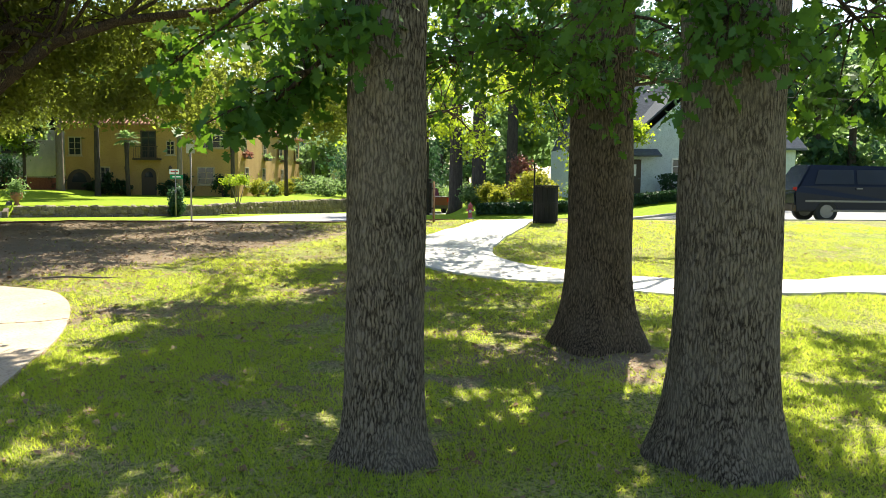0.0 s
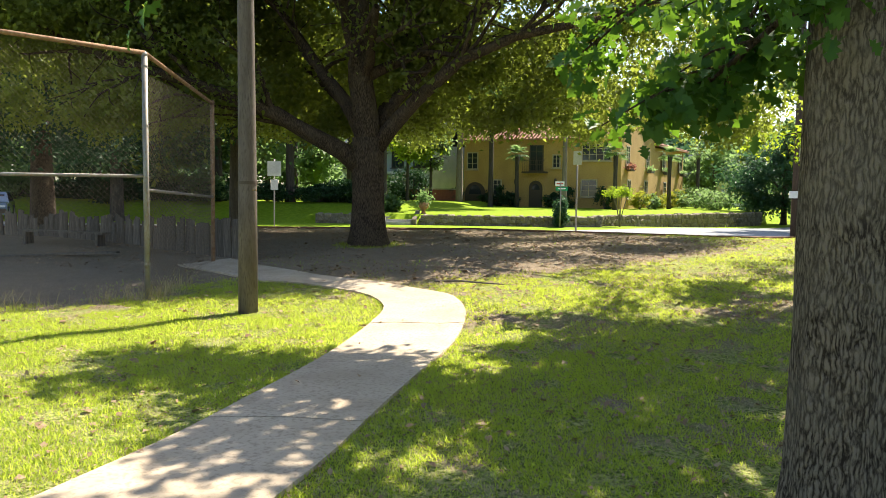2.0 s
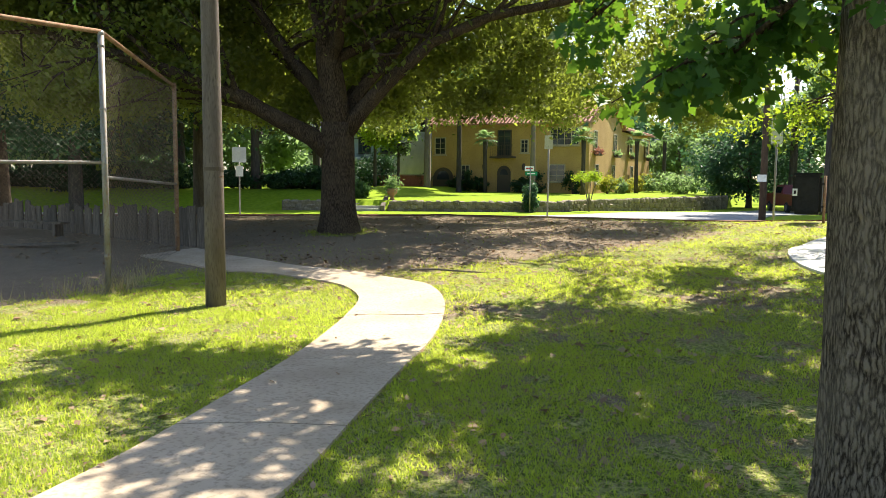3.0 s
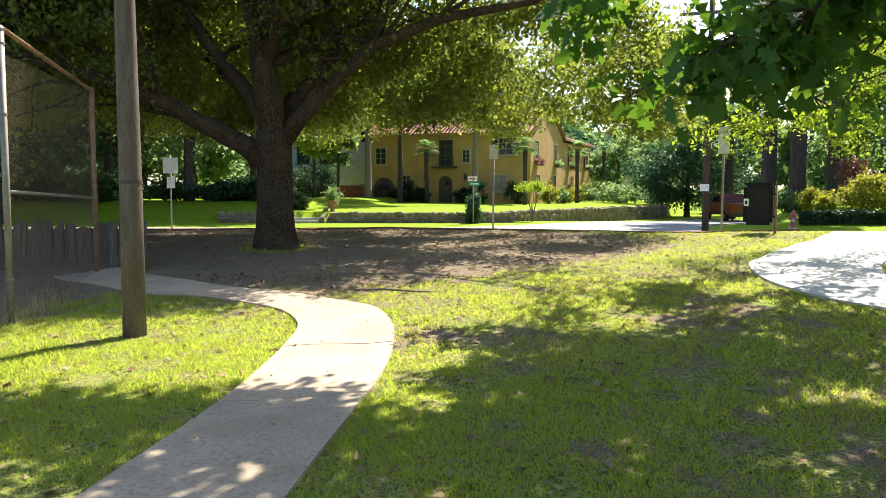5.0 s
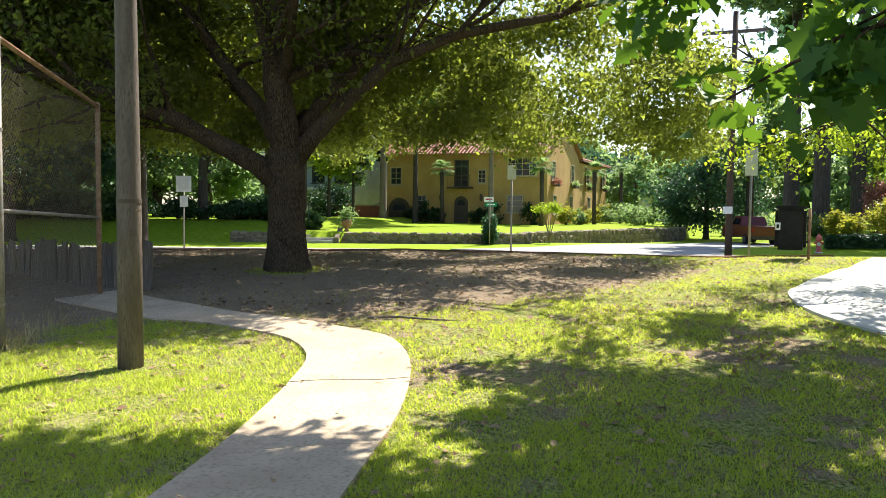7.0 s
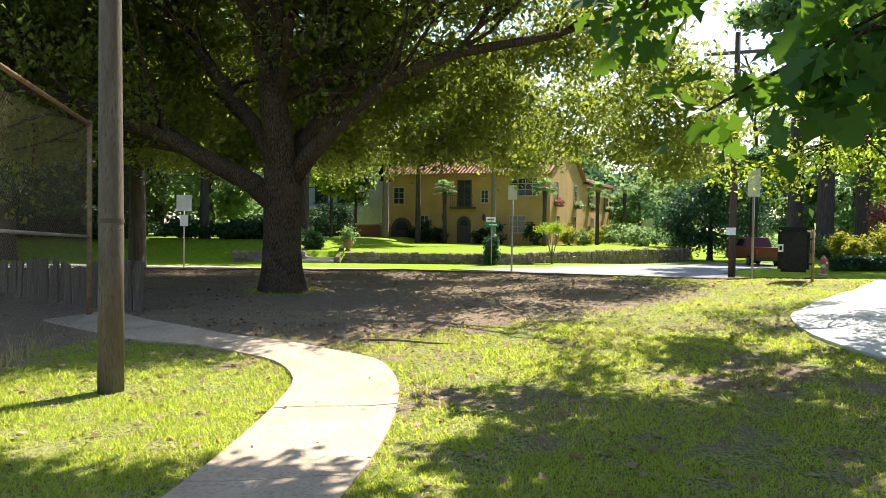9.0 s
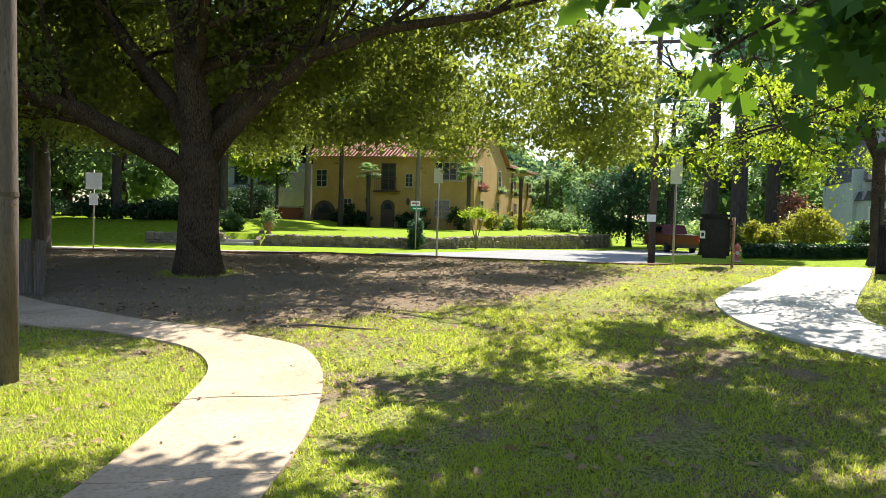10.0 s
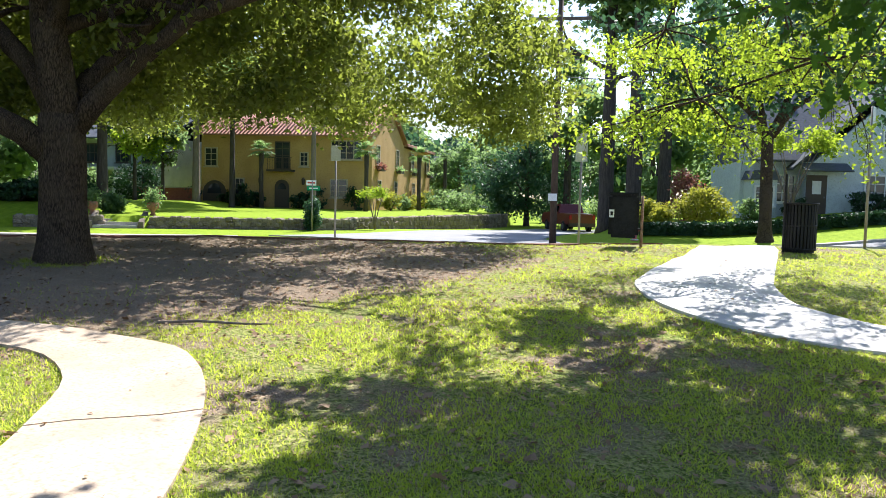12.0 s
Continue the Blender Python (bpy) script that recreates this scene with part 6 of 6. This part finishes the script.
def car(x, y, rz, length, outline, glass, paint, label, width=1.86, name="car", z=None):
    """A vehicle from its side outline; glass outlines stand a little proud of both sides."""
    t = thing(name, x, y, lz(x, y) + 0.03 if z is None else z, rz, label, "vehicle")
    bm = prism(outline, width)
    top = max(v for u, v in outline)
    for v in bm.verts:
        if v.co.z > top * 0.55:
            v.co.y *= 1 - 0.22 * (v.co.z - top * 0.55) / (top * 0.45)
    bmesh.ops.bevel(bm, geom=bm.edges[:], offset=0.05, segments=2, affect="EDGES")
    part("body", bm, M[paint], t)
    for g in glass:
        for s in (-1, 1):
            b2 = bmesh.new()
            vs = [b2.verts.new((u, s * (width / 2 + 0.03) * (1 - 0.22 * max(0, v - top * 0.55) / (top * 0.45)), v)) for u, v in g]
            b2.faces.new(vs)
            bmesh.ops.solidify(b2, geom=b2.faces[:], thickness=0.02)
            part("side_window", b2, M["darkglass"], t)
    for xx in (-length * 0.31, length * 0.31):
        for s in (-1, 1):
            wheel(t, xx, s * (width / 2 - 0.1))
    for s in (-1, 1):
        part("headlight", box(0.08, 0.36, 0.16, length / 2 - 0.02, s * width * 0.36, top * 0.42, 0.02), M["lamp"], t)
        part("tail_light", box(0.08, 0.2, 0.3, -length / 2 + 0.02, s * width * 0.42, top * 0.45, 0.02), M["taillight"], t)
    part("bumper", box(0.16, width * 0.96, 0.24, length / 2, 0, 0.36, 0.04), M["trim"], t)
    part("bumper", box(0.16, width * 0.96, 0.24, -length / 2, 0, 0.36, 0.04), M["trim"], t)
    part("windscreen", box(0.04, width * 0.7, top * 0.3, 0.165 * length, 0, top * 0.62, 0.0, None, Matrix.Rotation(radians(-32), 4, "Y")), M["darkglass"], t)
    return t


suv = [(-2.6, 0.35), (2.6, 0.35), (2.65, 0.95), (2.45, 1.12), (1.25, 1.2), (0.55, 1.82), (-2.1, 1.86), (-2.5, 1.2), (-2.66, 1.0)]
car(15.3, 26.6, 0, 5.2, suv, [[(-2.0, 1.24), (-0.75, 1.24), (-0.75, 1.7), (-1.85, 1.7)], [(-0.65, 1.24), (0.95, 1.24), (0.45, 1.7), (-0.65, 1.7)]], "carblue", "dark navy sport utility vehicle parked at the kerb")
suv_trim = bpy.data.objects["car"]
part("side_trim", box(4.6, 0.02, 0.06, 0, -0.955, 0.66, 0.006), M["chrome"], suv_trim, "thin chrome side strip")
part("running_board", box(2.9, 0.16, 0.06, 0, -0.95, 0.36, 0.015), M["chrome"], suv_trim)
for hx in (-0.6, 0.75):
    part("door_handle", box(0.20, 0.04, 0.04, hx, -0.95, 1.08, 0.01), M["chrome"], suv_trim)
sedan = [(-2.2, 0.28), (2.2, 0.28), (2.25, 0.7), (2.1, 0.86), (1.1, 0.95), (0.35, 1.44), (-1.2, 1.46), (-1.9, 1.0), (-2.25, 0.92)]
car(-40.0, 26.4, -38, 4.4, sedan, [[(-1.25, 0.98), (-0.3, 0.98), (-0.3, 1.36), (-1.0, 1.36)], [(-0.2, 0.98), (0.85, 0.98), (0.3, 1.36), (-0.2, 1.36)]], "carsilver", "pale blue sedan coming along the street", 1.78)
pick = [(-2.7, 0.5), (2.7, 0.5), (2.75, 1.05), (2.55, 1.22), (1.3, 1.28), (0.75, 1.85), (-0.55, 1.85), (-0.7, 1.25), (-2.7, 1.22)]
car(-1.0, 59.8, 112, 5.4, pick, [[(-0.45, 1.3), (0.95, 1.3), (0.6, 1.72), (-0.45, 1.72)]], "carred", "red pickup truck parked down the side street", 1.95, "pickup_truck")


# ---- grass, litter ----
def scatter(x0, x1, y0, y1, k):
    return np.stack([rng.uniform(x0, x1, k), rng.uniform(y0, y1, k)], 1)


def on_walk(p):
    """Whether places lie on either walk."""
    out = np.zeros(len(p), bool)
    for left, right in ((walk_l, walk_r), (p2_l, p2_r)):
        poly = np.array(resample(left, 60) + resample(right, 60)[::-1])
        ins = np.zeros(len(p), bool)
        for (ax, ay), (bx, by) in zip(poly, np.roll(poly, -1, 0)):
            c = ((ay > p[:, 1]) != (by > p[:, 1]))
            with np.errstate(divide="ignore", invalid="ignore"):
                c &= p[:, 0] < (bx - ax) * (p[:, 1] - ay) / (by - ay) + ax
            ins ^= c
        out |= ins
    return out


def patchy(p):
    """Slow random pattern, 0 to 1, for thick and thin places."""
    x, y = p[:, 0], p[:, 1]
    return 0.5 + 0.25 * np.sin(x * 2.3 + 1.7 * np.sin(y * 1.1)) * np.sin(y * 2.0 + 1.3 * np.sin(x * 0.9)) + 0.25 * np.sin(x * 6.1 + y * 3.7) * np.sin(y * 5.3 - x * 2.9)


def grass(name, p, h0, h1, label, m="blade", lie=0.55, thin=0.8, bare_too=False):
    keep = ~on_walk(p)
    p = p[keep]
    b = bare(p[:, 0], p[:, 1]) * (not bare_too)
    p = p[rng.uniform(0, 1, len(p)) > np.clip(b * 1.25 + thin * (patchy(p) < 0.36), 0, 0.985)]
    k = len(p)
    z = land(p[:, 0], p[:, 1])
    a = rng.uniform(0, math.tau, k)
    h = rng.uniform(h0, h1, k) * (0.7 + 0.6 * patchy(p))
    w = rng.uniform(0.002, 0.0042, k) * (1 + 0.09 * p[:, 1])
    lean = rng.normal(size=(k, 2)) * h[:, None] * lie
    base = np.stack([p[:, 0], p[:, 1], z - 0.005], 1)
    s = np.stack([np.cos(a) * w, np.sin(a) * w, np.zeros(k)], 1)
    tip = base + np.stack([lean[:, 0], lean[:, 1], h], 1)
    me = quads_mesh(name, np.stack([base - s, base + s, tip], 1), 3)
    ob = part_mesh(name, me, M[m])
    tagged(ob, label, "grass", "", "stuff")


near_p = np.concatenate([scatter(-8, 8, 2.4, 8, 520000), scatter(-9, 9, 8, 13, 270000), scatter(-6, 12, 13, 21, 120000)])
grass("grass", near_p, 0.018, 0.05, "short mown grass blades, thin and patchy in shade", "blade", 0.55, 0.5)
straw_p = np.concatenate([scatter(-8, 8, 2.4, 8, 150000), scatter(-9, 9, 8, 14, 130000), scatter(-8, 10, 14, 21, 60000)])
grass("dry_grass", straw_p, 0.015, 0.03, "dry straw-coloured grass clippings lying in the lawn", "straw", 2.2, 0.0)
ring_a, ring_r = rng.uniform(0, math.tau, 1300), np.abs(rng.normal(0.50, 0.2, 1300))
ring_p = np.stack([-8.05 + np.cos(ring_a) * ring_r, 15.0 + np.sin(ring_a) * ring_r], 1)
ring_p = ring_p[ring_r > 0.42]
grass("oak_foot_grass", ring_p, 0.02, 0.07, "thin green grass round the oak's foot", "blade", 0.6, 0.0, True)
fence_line = np.concatenate([np.stack([np.interp(u, [0, 1], [-8.9, -7.12]), np.interp(u, [0, 1], [5.05, 8.15])], 1) for u in [rng.uniform(0, 1, 1200)]] + [np.stack([np.interp(u, [0, 1], [-7.12, -9.2]), np.interp(u, [0, 1], [8.15, 11.5])], 1) for u in [rng.uniform(0, 1, 1500)]]) + rng.normal(size=(2700, 2)) * 0.13
grass("fence_weeds", fence_line, 0.12, 0.34, "tall dry weeds along the foot of the fence", "straw", 0.35, 0.0)


def litter():
    p = np.concatenate([scatter(-7, 6, 2.6, 12, 16000), scatter(-5, 9, 12, 20, 8000), scatter(-14, 2.5, 10, 20.9, 11000)])
    b = bare(p[:, 0], p[:, 1])
    w = on_walk(p)
    keep = (rng.uniform(0, 1, len(p)) < np.where(w, 0.02, 0.25 + b))
    p, w = p[keep], w[keep]
    c = np.stack([p[:, 0], p[:, 1], land(p[:, 0], p[:, 1]) + np.where(w, 0.038, 0.016)], 1)
    ob = part_mesh("leaf_litter", leaves("leaf_litter", c, np.clip(rng.lognormal(-3.35, 0.4, (len(c), 1)), 0.015, 0.09), 0.05, 0.5, 0.3), M["litter"])
    tagged(ob, "scattered dry brown leaves and twigs on the ground", "leaf litter", "", "stuff")


litter()


def fallen_leaf(x, y, s, rz, label):
    t = thing("fallen_leaf", x, y, lz(x, y) + 0.035, rz, label, "leaf", "large fallen leaves")
    c = np.zeros((1, 3))
    part_mesh("blade", lobed_leaves("blade", c, s), M["litter"], t)


for x, y, s in ((0.38, 8.43, 0.16), (0.65, 8.53, 0.12), (-0.53, 7.70, 0.17), (0.14, 6.0, 0.15), (-4.5, 6.04, 0.15), (0.9, 7.0, 0.1), (-1.6, 9.5, 0.1), (1.4, 9.4, 0.12), (2.0, 6.2, 0.1), (-3.4, 4.6, 0.1)):
    fallen_leaf(x, y, s, random.uniform(0, 360), "dry tan fallen leaf lying on the grass")


def sticks():
    t = thing("fallen_stick", -3.6, 11.2, lz(-3.6, 11.2) + 0.02, 12, "thin fallen stick on the bare ground", "stick")
    part("twig", tube([(-0.6, 0, 0), (-0.2, 0.05, 0.02), (0.3, -0.02, 0.01), (0.7, 0.06, 0.0)], [0.018, 0.016, 0.012, 0.006], 6), M["bark_pale"], t)


sticks()
